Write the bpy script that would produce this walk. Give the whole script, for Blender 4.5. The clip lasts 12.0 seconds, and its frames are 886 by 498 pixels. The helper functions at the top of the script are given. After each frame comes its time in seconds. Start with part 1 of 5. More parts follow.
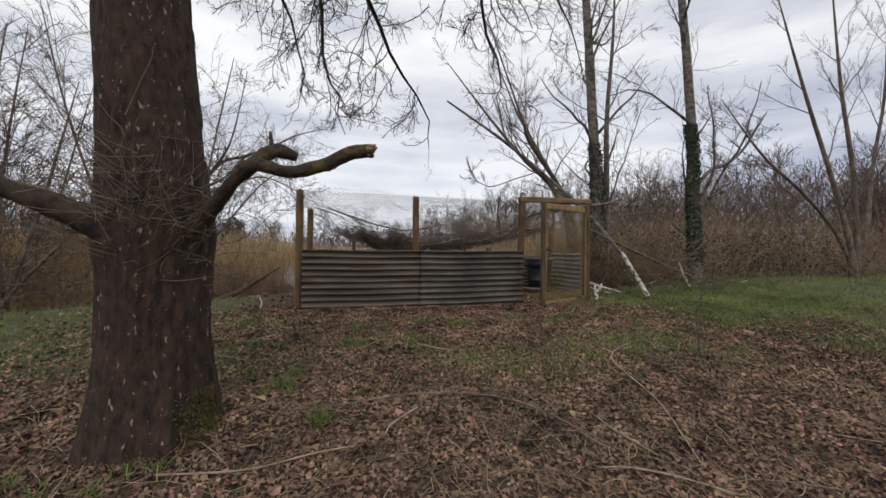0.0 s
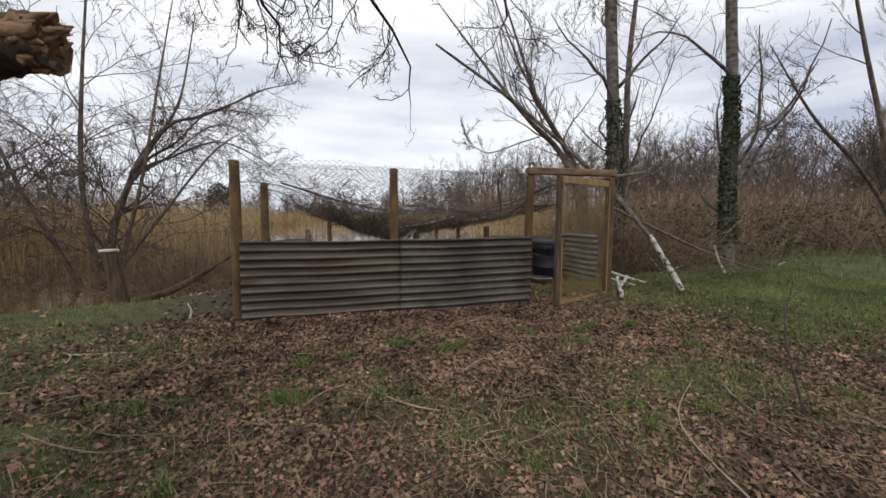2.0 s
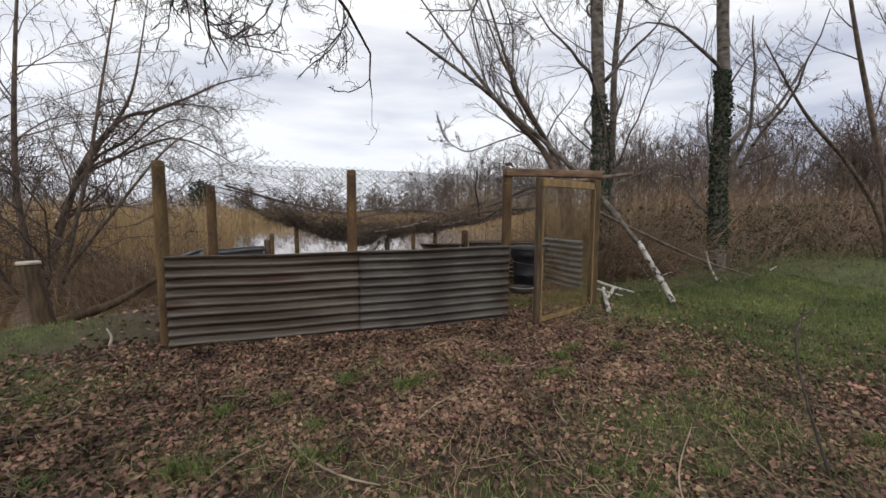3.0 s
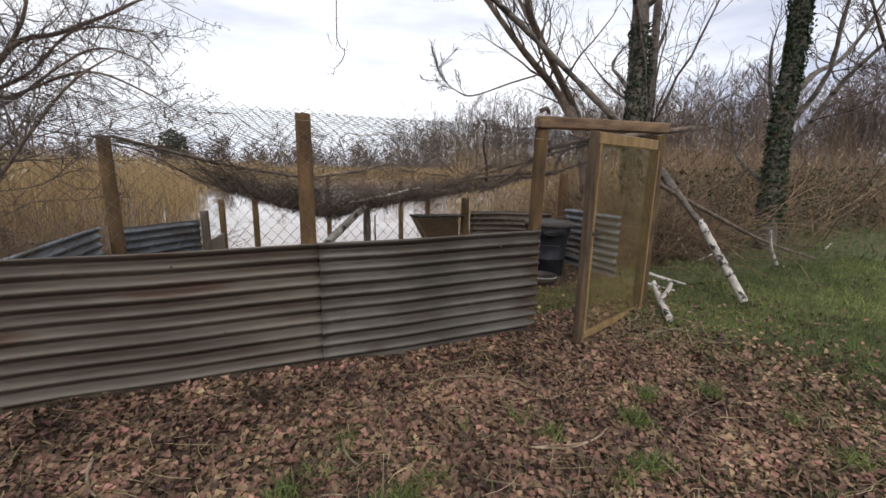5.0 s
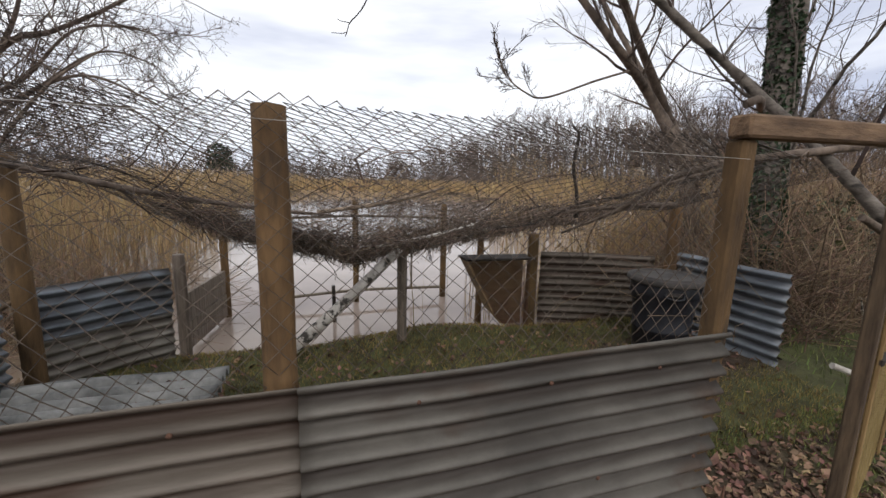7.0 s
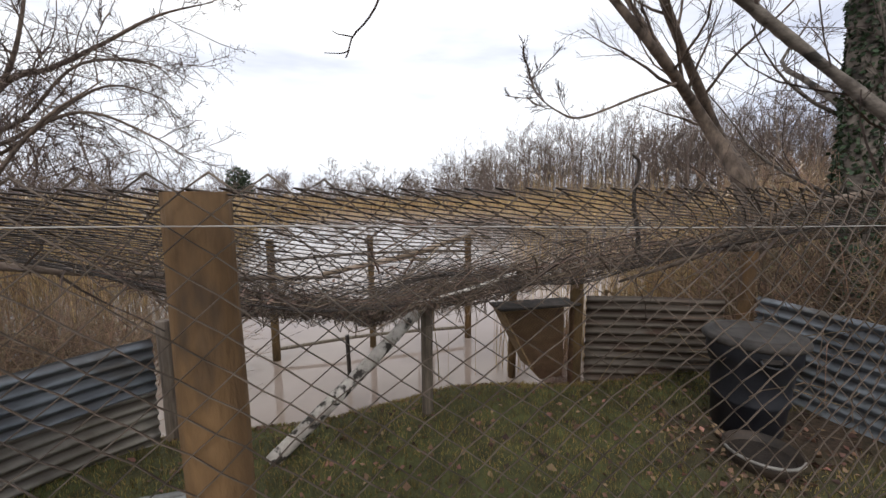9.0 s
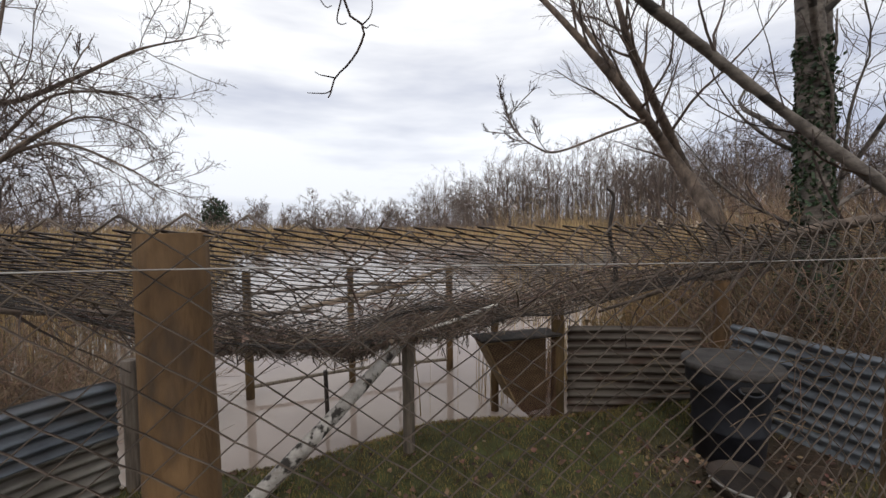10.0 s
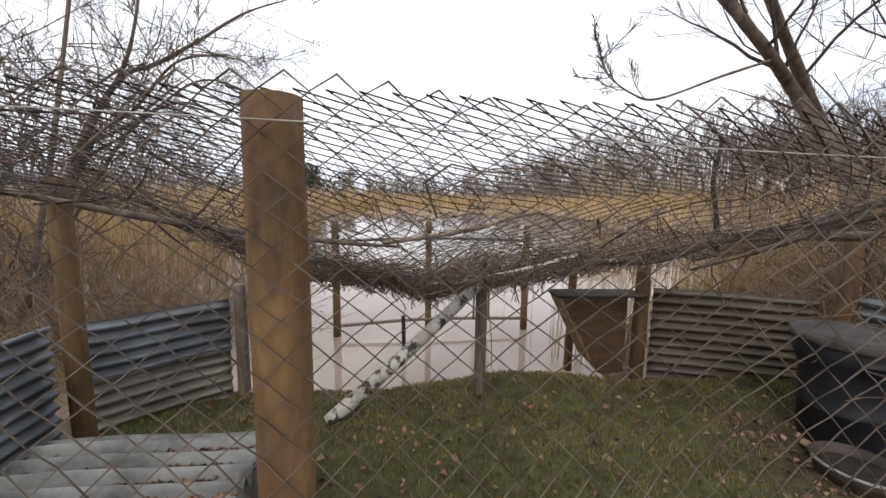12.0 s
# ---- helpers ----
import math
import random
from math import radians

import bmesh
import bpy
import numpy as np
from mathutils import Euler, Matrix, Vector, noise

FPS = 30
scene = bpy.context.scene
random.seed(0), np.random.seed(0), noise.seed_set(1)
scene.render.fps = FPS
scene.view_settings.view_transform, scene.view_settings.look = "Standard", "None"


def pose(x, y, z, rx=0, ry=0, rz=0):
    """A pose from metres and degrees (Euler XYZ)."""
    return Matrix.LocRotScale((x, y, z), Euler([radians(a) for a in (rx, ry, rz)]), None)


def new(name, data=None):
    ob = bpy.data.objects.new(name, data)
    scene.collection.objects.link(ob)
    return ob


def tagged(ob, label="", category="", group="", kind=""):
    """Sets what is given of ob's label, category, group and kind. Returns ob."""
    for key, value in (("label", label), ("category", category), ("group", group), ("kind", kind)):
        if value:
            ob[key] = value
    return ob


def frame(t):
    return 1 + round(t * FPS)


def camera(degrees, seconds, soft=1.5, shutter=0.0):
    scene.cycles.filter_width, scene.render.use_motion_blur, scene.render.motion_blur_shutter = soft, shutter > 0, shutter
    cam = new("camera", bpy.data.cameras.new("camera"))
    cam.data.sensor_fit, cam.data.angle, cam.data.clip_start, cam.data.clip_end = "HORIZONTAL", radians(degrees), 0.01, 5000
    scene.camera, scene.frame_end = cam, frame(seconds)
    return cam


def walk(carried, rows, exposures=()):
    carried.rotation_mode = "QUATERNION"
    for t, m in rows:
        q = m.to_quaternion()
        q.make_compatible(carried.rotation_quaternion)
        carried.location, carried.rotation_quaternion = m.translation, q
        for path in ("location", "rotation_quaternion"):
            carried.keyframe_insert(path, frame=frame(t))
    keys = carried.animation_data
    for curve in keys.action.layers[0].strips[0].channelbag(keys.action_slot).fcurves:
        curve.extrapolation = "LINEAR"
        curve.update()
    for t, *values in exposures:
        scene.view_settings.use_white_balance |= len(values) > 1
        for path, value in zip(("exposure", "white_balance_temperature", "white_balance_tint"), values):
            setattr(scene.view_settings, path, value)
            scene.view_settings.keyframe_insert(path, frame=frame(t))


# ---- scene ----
cam = camera(96.0, 12.0)
METRES, EYE, TILT, LEAN, TURN = 6.0, 1.5, 0.0, 0.0, -17.9
ROWS = [
    (0.0, 0.0, 0.0, 0.0, -0.0, 0.39, -0.66),
    (0.5, 0.0129, 0.0598, 0.0121, 0.95, -2.05, -0.85),
    (1.0, 0.027, 0.1209, 0.0349, 2.14, -2.21, -0.15),
    (1.5, 0.0141, 0.1813, 0.0359, 2.2, -2.85, -0.24),
    (2.0, 0.0162, 0.2313, 0.0459, -0.73, -4.56, -0.37),
    (2.5, 0.0472, 0.2966, 0.0585, -1.57, -4.73, -0.31),
    (3.0, 0.057, 0.3234, 0.0651, -2.44, -4.97, -0.27),
    (5.0, 0.0455, 0.5658, 0.0843, -4.34, -11.33, -0.99),
    (5.5, 0.0274, 0.6323, 0.0891, -4.05, -11.93, -2.0),
    (6.0, 0.0135, 0.6928, 0.0944, -1.68, -11.25, -1.52),
    (6.5, 0.0148, 0.7617, 0.1009, 0.06, -9.06, -1.73),
    (8.5, 0.0034, 0.9117, 0.125, 2.24, -12.72, -0.09),
    (9.0, -0.0039, 0.9198, 0.1376, 2.61, -7.49, 0.38),
    (9.5, -0.0068, 0.9211, 0.1418, 2.68, -4.28, 0.6),
    (10.0, -0.0045, 0.9204, 0.1401, -0.21, -3.24, 0.57),
    (10.5, 0.0016, 0.9202, 0.1411, -1.87, -3.21, 0.28),
    (11.0, 0.0048, 0.9207, 0.1307, -0.8, -4.14, 0.24),
    (11.5, 0.0075, 0.9209, 0.1199, -0.33, -5.12, 0.1),
    (12.0, -0.0032, 0.9171, 0.1138, 11.13, -7.77, -0.88),
]
EXPOSURES = [(0.0, -0.15), (1.0, 0.0), (3.0, 0.0), (5.0, 0.3), (5.6, 0.7), (6.0, 0.52), (6.5, 0.12), (8.4, 0.72), (9.0, 0.35), (9.5, 0.0), (11.0, 0.02), (11.5, 0.12), (12.0, 0.62)]
walk(cam, [(t, pose(0, 0, EYE, TILT, LEAN, TURN) @ pose(METRES * x, METRES * y, METRES * z, 90 + pitch, roll, yaw)) for t, x, y, z, yaw, pitch, roll in ROWS], EXPOSURES)

# ---- light ----
world = bpy.data.worlds.new("overcast_sky")
scene.world = world
world.use_nodes = True
wn, wl = world.node_tree.nodes, world.node_tree.links
sky = wn.new("ShaderNodeTexSky")
sky.sky_type, sky.sun_disc = "NISHITA", False
sky.sun_elevation, sky.sun_rotation = radians(38), radians(200)
sky.air_density, sky.dust_density = 1.0, 3.0
SKY_STRENGTH = 0.12
coord = wn.new("ShaderNodeTexCoord")
squash = wn.new("ShaderNodeMapping")
squash.inputs["Scale"].default_value = (1.0, 1.0, 5.0)
wl.new(coord.outputs["Generated"], squash.inputs["Vector"])
puff = wn.new("ShaderNodeTexNoise")
puff.inputs["Scale"].default_value, puff.inputs["Detail"].default_value, puff.inputs["Roughness"].default_value = 1.6, 5.0, 0.5
wl.new(squash.outputs["Vector"], puff.inputs["Vector"])
cloud = wn.new("ShaderNodeValToRGB")
cloud.color_ramp.elements[0].position, cloud.color_ramp.elements[0].color = 0.34, (5.3, 5.55, 6.5, 1)
cloud.color_ramp.elements[1].position, cloud.color_ramp.elements[1].color = 0.6, (9.9, 9.9, 9.95, 1)
wl.new(puff.outputs["Fac"], cloud.inputs["Fac"])
veil = wn.new("ShaderNodeMix")
veil.data_type = "RGBA"
veil.inputs[0].default_value = 0.9
wl.new(sky.outputs["Color"], veil.inputs[6])
wl.new(cloud.outputs["Color"], veil.inputs[7])
rise = wn.new("ShaderNodeSeparateXYZ")
wl.new(coord.outputs["Generated"], rise.inputs[0])
band = wn.new("ShaderNodeValToRGB")
band.color_ramp.elements[0].position, band.color_ramp.elements[0].color = 0.0, (0.8, 0.83, 0.9, 1)
band.color_ramp.elements[1].position, band.color_ramp.elements[1].color = 0.4, (1, 1, 1, 1)
wl.new(rise.outputs["Z"], band.inputs["Fac"])
low_grey = wn.new("ShaderNodeMix")
low_grey.data_type, low_grey.blend_type = "RGBA", "MULTIPLY"
low_grey.inputs[0].default_value = 1.0
wl.new(veil.outputs[2], low_grey.inputs[6])
wl.new(band.outputs["Color"], low_grey.inputs[7])
wl.new(low_grey.outputs[2], wn["Background"].inputs["Color"])
wn["Background"].inputs["Strength"].default_value = SKY_STRENGTH

sun = new("sun", bpy.data.lights.new("sun", "SUN"))
sun.data.energy, sun.data.angle, sun.data.color = 0.8, radians(25), (1.0, 0.96, 0.9)
sun.matrix_world = pose(0, 0, 30, 52, 0, -20)


# ---- materials ----
def material(name, dark, light, scale=8.0, rough=0.85, bump=0.3, stretch=(1, 1, 1), fine=60.0, metal=0.0, patch=None, patch_scale=1.5, patch_at=0.58, island=0.0, obj_rand=0.0, low=0.35, high=0.65, rust_and_shade=None):
    """Two-scale procedural surface: dark to light by noise, an optional patch colour, fine grain in the bump."""
    m = bpy.data.materials.new(name)
    m.use_nodes = True
    n, l = m.node_tree.nodes, m.node_tree.links
    b = n["Principled BSDF"]
    tc = n.new("ShaderNodeTexCoord")
    mp = n.new("ShaderNodeMapping")
    mp.inputs["Scale"].default_value = stretch
    l.new(tc.outputs["Object"], mp.inputs["Vector"])
    a = n.new("ShaderNodeTexNoise")
    a.inputs["Scale"].default_value, a.inputs["Detail"].default_value, a.inputs["Roughness"].default_value = scale, 6, 0.65
    l.new(mp.outputs["Vector"], a.inputs["Vector"])
    r = n.new("ShaderNodeValToRGB")
    r.color_ramp.elements[0].position, r.color_ramp.elements[0].color = low, (*dark, 1)
    r.color_ramp.elements[1].position, r.color_ramp.elements[1].color = high, (*light, 1)
    l.new(a.outputs["Fac"], r.inputs["Fac"])
    out = r.outputs["Color"]
    if patch:
        pn = n.new("ShaderNodeTexNoise")
        pn.inputs["Scale"].default_value, pn.inputs["Detail"].default_value = patch_scale, 5
        l.new(mp.outputs["Vector"], pn.inputs["Vector"])
        pr = n.new("ShaderNodeMapRange")
        pr.inputs["From Min"].default_value, pr.inputs["From Max"].default_value = patch_at, patch_at + 0.08
        l.new(pn.outputs["Fac"], pr.inputs["Value"])
        mx = n.new("ShaderNodeMix")
        mx.data_type = "RGBA"
        mx.inputs[7].default_value = (*patch, 1)
        l.new(pr.outputs["Result"], mx.inputs[0])
        l.new(out, mx.inputs[6])
        out = mx.outputs[2]
    # groove colour: rust with painted ridge shading, mixed in by vertex attribute
    if rust_and_shade:
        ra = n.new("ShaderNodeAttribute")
        ra.attribute_name = "rust_and_shade"
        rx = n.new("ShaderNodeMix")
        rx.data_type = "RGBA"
        rx.inputs[7].default_value = (*rust_and_shade, 1)
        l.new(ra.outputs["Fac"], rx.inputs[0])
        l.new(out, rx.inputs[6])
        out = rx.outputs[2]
    if island or obj_rand:
        src = n.new("ShaderNodeNewGeometry").outputs["Random Per Island"] if island else n.new("ShaderNodeObjectInfo").outputs["Random"]
        amount = island or obj_rand
        v = n.new("ShaderNodeMapRange")
        v.inputs["To Min"].default_value, v.inputs["To Max"].default_value = 1 - amount, 1 + amount
        l.new(src, v.inputs["Value"])
        hs = n.new("ShaderNodeHueSaturation")
        l.new(v.outputs["Result"], hs.inputs["Value"])
        mult = n.new("ShaderNodeMath")
        mult.operation, mult.inputs[1].default_value = "MULTIPLY", 7.31
        l.new(src, mult.inputs[0])
        frac = n.new("ShaderNodeMath")
        frac.operation = "FRACT"
        l.new(mult.outputs[0], frac.inputs[0])
        hue = n.new("ShaderNodeMapRange")
        hue.inputs["To Min"].default_value, hue.inputs["To Max"].default_value = 0.5 - 0.04 * amount, 0.5 + 0.05 * amount
        l.new(frac.outputs[0], hue.inputs["Value"])
        l.new(hue.outputs["Result"], hs.inputs["Hue"])
        l.new(out, hs.inputs["Color"])
        out = hs.outputs["Color"]
    l.new(out, b.inputs["Base Color"])
    b.inputs["Roughness"].default_value, b.inputs["Metallic"].default_value = rough, metal
    if bump:
        g = n.new("ShaderNodeTexNoise")
        g.inputs["Scale"].default_value, g.inputs["Detail"].default_value = fine, 4
        l.new(mp.outputs["Vector"], g.inputs["Vector"])
        bp = n.new("ShaderNodeBump")
        bp.inputs["Strength"].default_value, bp.inputs["Distance"].default_value = bump, 0.01
        l.new(g.outputs["Fac"], bp.inputs["Height"])
        l.new(bp.outputs["Normal"], b.inputs["Normal"])
    return m


OAK = material("oak_bark", (0.008, 0.0045, 0.003), (0.058, 0.032, 0.019), 26, 0.95, 1.0, (1, 1, 0.45), 60, patch=(0.27, 0.235, 0.2), patch_scale=42, patch_at=0.645)
MOSSY = material("mossy_bark", (0.014, 0.009, 0.006), (0.07, 0.046, 0.029), 18, 0.95, 1.0, fine=45, patch=(0.105, 0.085, 0.024), patch_scale=8, patch_at=0.6)
HEART = material("broken_wood", (0.07, 0.04, 0.022), (0.3, 0.185, 0.105), 24, 0.9, 0.8)
BIRCH = material("birch_bark", (0.055, 0.043, 0.035), (0.21, 0.18, 0.152), 7, 0.85, 0.5, (1, 1, 1.8), 50, patch=(0.03, 0.025, 0.02), patch_scale=6, patch_at=0.56)
WHITE_BIRCH = material("white_birch_bark", (0.32, 0.285, 0.25), (0.66, 0.62, 0.565), 8, 0.8, 0.4, patch=(0.045, 0.038, 0.032), patch_scale=15, patch_at=0.52)
WILLOW = material("willow_bark", (0.050, 0.037, 0.029), (0.200, 0.150, 0.115), 10, 0.9, 0.7, (1, 1, 0.5), 50)
OAK_TWIG = material("oak_twig_bark", (0.022, 0.016, 0.013), (0.08, 0.058, 0.047), 5, 0.9, 0.0, island=0.3)
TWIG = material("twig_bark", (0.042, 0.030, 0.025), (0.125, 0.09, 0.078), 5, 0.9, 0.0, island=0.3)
# paler far copy of the twig bark: the haze of distance is in the colour
FAR_TWIG = material("hazed_far_twig_bark", (0.095, 0.072, 0.06), (0.22, 0.17, 0.142), 1, 0.95, 0.0, island=0.35)
BRAMBLE = material("bramble_stem", (0.09, 0.058, 0.037), (0.27, 0.18, 0.115), 2, 0.9, 0.0, island=0.5)
REED = material("dry_reed", (0.25, 0.165, 0.078), (0.47, 0.335, 0.175), 0.6, 0.85, 0.0, island=0.35)
STRAW = material("dry_straw", (0.12, 0.082, 0.045), (0.34, 0.25, 0.15), 0.9, 0.85, 0.0, island=0.5)
PLUME = material("reed_plume", (0.3, 0.23, 0.16), (0.55, 0.46, 0.36), 6, 0.95, 0.0, island=0.25)
LEAF = material("dead_leaf", (0.052, 0.025, 0.016), (0.3, 0.176, 0.118), 3, 0.75, 0.0, island=0.75)
GRASS = material("grass_blade", (0.06, 0.088, 0.02), (0.2, 0.23, 0.065), 0.9, 0.75, 0.0, island=0.6)
PEN_GRASS = material("mossy_grass_blade", (0.085, 0.07, 0.016), (0.28, 0.205, 0.07), 1.6, 0.8, 0.0, island=0.6)
IVY = material("ivy_leaf", (0.01, 0.024, 0.009), (0.035, 0.062, 0.022), 20, 0.65, 0.0, island=0.4)
TIN = material("galvanised_tin", (0.066, 0.059, 0.05), (0.152, 0.138, 0.118), 2.2, 0.6, 0.15, (0.7, 1, 1), 80, 0.25, patch=(0.085, 0.062, 0.047), patch_scale=2.5, patch_at=0.6, rust_and_shade=(0.04, 0.03, 0.024))
BLUE_TIN = material("weathered_blue_tin", (0.1, 0.112, 0.13), (0.25, 0.275, 0.305), 2.2, 0.5, 0.12, (0.7, 1, 1), 80, 0.3, patch=(0.1, 0.085, 0.07), patch_scale=1.7, patch_at=0.57, rust_and_shade=(0.09, 0.088, 0.088))
POST = material("treated_timber", (0.048, 0.027, 0.011), (0.2, 0.119, 0.049), 4, 0.85, 0.6, (2.2, 2.2, 0.6), 30, obj_rand=0.15, low=0.3, high=0.72, patch=(0.045, 0.03, 0.018), patch_scale=3.5, patch_at=0.58)
DOOR_WOOD = material("golden_timber", (0.15, 0.09, 0.035), (0.32, 0.21, 0.09), 5, 0.8, 0.4, (2.5, 2.5, 0.5), 30)
GREY_WOOD = material("grey_wood", (0.09, 0.07, 0.055), (0.22, 0.18, 0.14), 6, 0.9, 0.5, (6, 6, 0.6), 30, obj_rand=0.2)
WIRE = material("galvanised_wire", (0.065, 0.049, 0.037), (0.2, 0.156, 0.122), 8, 0.6, 0.0, metal=0.1)
NET_WIRE = material("rusted_net_wire", (0.03, 0.023, 0.019), (0.095, 0.074, 0.061), 8, 0.7, 0.0, metal=0.1)
STUMP = material("old_stump_wood", (0.035, 0.022, 0.013), (0.12, 0.08, 0.045), 6, 0.9, 0.6, (4, 4, 0.6), 30)
LINTEL = material("weathered_lintel", (0.07, 0.04, 0.022), (0.24, 0.15, 0.085), 5, 0.85, 0.5, (0.6, 3, 3), 30)
BARREL = material("dark_blue_plastic", (0.007, 0.008, 0.012), (0.02, 0.021, 0.028), 6, 0.5, 0.1)
PLASTIC = material("grey_plastic", (0.16, 0.15, 0.135), (0.34, 0.32, 0.29), 6, 0.6, 0.1)
SAWN = material("pale_sawn_end", (0.4, 0.34, 0.27), (0.62, 0.56, 0.47), 12, 0.9, 0.3)
WET_SOIL = material("wet_soil", (0.012, 0.008, 0.006), (0.035, 0.024, 0.017), 9, 0.8, 0.6)

RUSTY_TIN = material("rusty_tin", (0.084, 0.067, 0.052), (0.185, 0.158, 0.129), 2.2, 0.62, 0.15, (0.35, 1, 2.4), 80, 0.25, patch=(0.1, 0.06, 0.042), patch_scale=2.2, patch_at=0.6, rust_and_shade=(0.045, 0.025, 0.016))
TAN_TIN = material("earth_stained_tin", (0.16, 0.14, 0.115), (0.34, 0.315, 0.28), 3, 0.65, 0.12, (0.7, 1, 1), 80, 0.1, patch=(0.14, 0.1, 0.07), patch_scale=2.2, patch_at=0.58, rust_and_shade=(0.1, 0.082, 0.066))
PALE_TIN = material("pale_tin", (0.085, 0.088, 0.086), (0.27, 0.27, 0.26), 5, 0.6, 0.1, fine=80, metal=0.1)
DARK_WOOD = material("dark_wood", (0.015, 0.012, 0.01), (0.06, 0.045, 0.035), 8, 0.85, 0.4)
YELLOW_WIRE = material("yellowed_wire", (0.26, 0.175, 0.06), (0.44, 0.32, 0.135), 8, 0.6, 0.0, metal=0.1)
PALE_WIRE = material("pale_wire", (0.26, 0.24, 0.22), (0.42, 0.4, 0.37), 8, 0.5, 0.0)
LID = material("weathered_lid", (0.026, 0.022, 0.02), (0.07, 0.06, 0.053), 10, 0.7, 0.2)
TUB = material("brown_tub", (0.024, 0.018, 0.014), (0.064, 0.044, 0.032), 8, 0.6, 0.2)
PLY = material("weathered_plywood", (0.2, 0.125, 0.06), (0.34, 0.23, 0.12), 5, 0.8, 0.3, (1, 1, 4))
MOSS = material("moss", (0.06, 0.052, 0.012), (0.15, 0.125, 0.032), 9, 0.95, 0.0, island=0.4)
VINE = material("dead_vine", (0.05, 0.034, 0.024), (0.21, 0.145, 0.105), 3, 0.9, 0.0, island=0.5)
RUST = material("rusty_wire", (0.06, 0.03, 0.02), (0.16, 0.08, 0.05), 20, 0.9, 0.2)
STICK = material("dry_stick", (0.14, 0.1, 0.065), (0.36, 0.28, 0.2), 9, 0.85, 0.3, obj_rand=0.35)
BRAMBLE_LEAF = material("bramble_leaf", (0.03, 0.035, 0.014), (0.08, 0.08, 0.03), 4, 0.6, 0.0, island=0.5)


def ground_material():
    """Leaf-strewn soil and turf, mixed by the cover attribute."""
    m = bpy.data.materials.new("leaf_litter_and_turf")
    m.use_nodes = True
    n, l = m.node_tree.nodes, m.node_tree.links
    b = n["Principled BSDF"]
    tc = n.new("ShaderNodeTexCoord")

    def noise_ramp(scale, c0, c1, p0=0.35, p1=0.65):
        a = n.new("ShaderNodeTexNoise")
        a.inputs["Scale"].default_value, a.inputs["Detail"].default_value, a.inputs["Roughness"].default_value = scale, 7, 0.7
        l.new(tc.outputs["Object"], a.inputs["Vector"])
        r = n.new("ShaderNodeValToRGB")
        r.color_ramp.elements[0].position, r.color_ramp.elements[0].color = p0, (*c0, 1)
        r.color_ramp.elements[1].position, r.color_ramp.elements[1].color = p1, (*c1, 1)
        l.new(a.outputs["Fac"], r.inputs["Fac"])
        return r.outputs["Color"], a.outputs["Fac"]

    litter, lf = noise_ramp(22, (0.028, 0.018, 0.012), (0.13, 0.085, 0.058))
    turf, tf = noise_ramp(6, (0.04, 0.04, 0.015), (0.11, 0.12, 0.04))
    at = n.new("ShaderNodeAttribute")
    at.attribute_name = "cover"
    mix = n.new("ShaderNodeMix")
    mix.data_type = "RGBA"
    l.new(at.outputs["Fac"], mix.inputs[0])
    l.new(litter, mix.inputs[6])
    l.new(turf, mix.inputs[7])
    l.new(mix.outputs[2], b.inputs["Base Color"])
    b.inputs["Roughness"].default_value = 0.95
    bp = n.new("ShaderNodeBump")
    bp.inputs["Strength"].default_value, bp.inputs["Distance"].default_value = 0.8, 0.03
    l.new(lf, bp.inputs["Height"])
    l.new(bp.outputs["Normal"], b.inputs["Normal"])
    return m


def water_material():
    """Milky, silty water; on the left the reeds' brown reflection is painted into the colour."""
    m = bpy.data.materials.new("muddy_pond_water")
    m.use_nodes = True
    n, l = m.node_tree.nodes, m.node_tree.links
    b = n["Principled BSDF"]
    place = n.new("ShaderNodeTexCoord")
    part_x = n.new("ShaderNodeSeparateXYZ")
    l.new(place.outputs["Object"], part_x.inputs[0])
    reflection_edge = n.new("ShaderNodeMapRange")
    reflection_edge.inputs["From Min"].default_value, reflection_edge.inputs["From Max"].default_value = -1.6, 0.0
    l.new(part_x.outputs["X"], reflection_edge.inputs["Value"])
    silt = n.new("ShaderNodeTexNoise")
    silt.inputs["Scale"].default_value, silt.inputs["Detail"].default_value = 0.9, 4
    l.new(place.outputs["Object"], silt.inputs["Vector"])
    milk = n.new("ShaderNodeValToRGB")
    milk.color_ramp.elements[0].position, milk.color_ramp.elements[0].color = 0.3, (0.29, 0.23, 0.19, 1)
    milk.color_ramp.elements[1].position, milk.color_ramp.elements[1].color = 0.7, (0.37, 0.3, 0.255, 1)
    l.new(silt.outputs["Fac"], milk.inputs["Fac"])
    # silt colour, giving way to the painted brown reflection towards the left
    bed = n.new("ShaderNodeMix")
    bed.data_type = "RGBA"
    bed.inputs[6].default_value = (0.13, 0.085, 0.04, 1)
    l.new(reflection_edge.outputs["Result"], bed.inputs[0])
    l.new(milk.outputs["Color"], bed.inputs[7])
    l.new(bed.outputs[2], b.inputs["Base Color"])
    b.inputs["Roughness"].default_value = 0.03
    b.inputs["IOR"].default_value = 1.33
    tc = n.new("ShaderNodeTexCoord")
    a = n.new("ShaderNodeTexNoise")
    a.inputs["Scale"].default_value, a.inputs["Detail"].default_value = 2.5, 3
    l.new(tc.outputs["Object"], a.inputs["Vector"])
    bp = n.new("ShaderNodeBump")
    bp.inputs["Strength"].default_value, bp.inputs["Distance"].default_value = 0.07, 0.02
    l.new(a.outputs["Fac"], bp.inputs["Height"])
    l.new(bp.outputs["Normal"], b.inputs["Normal"])
    return m


GROUND, WATER = ground_material(), water_material()


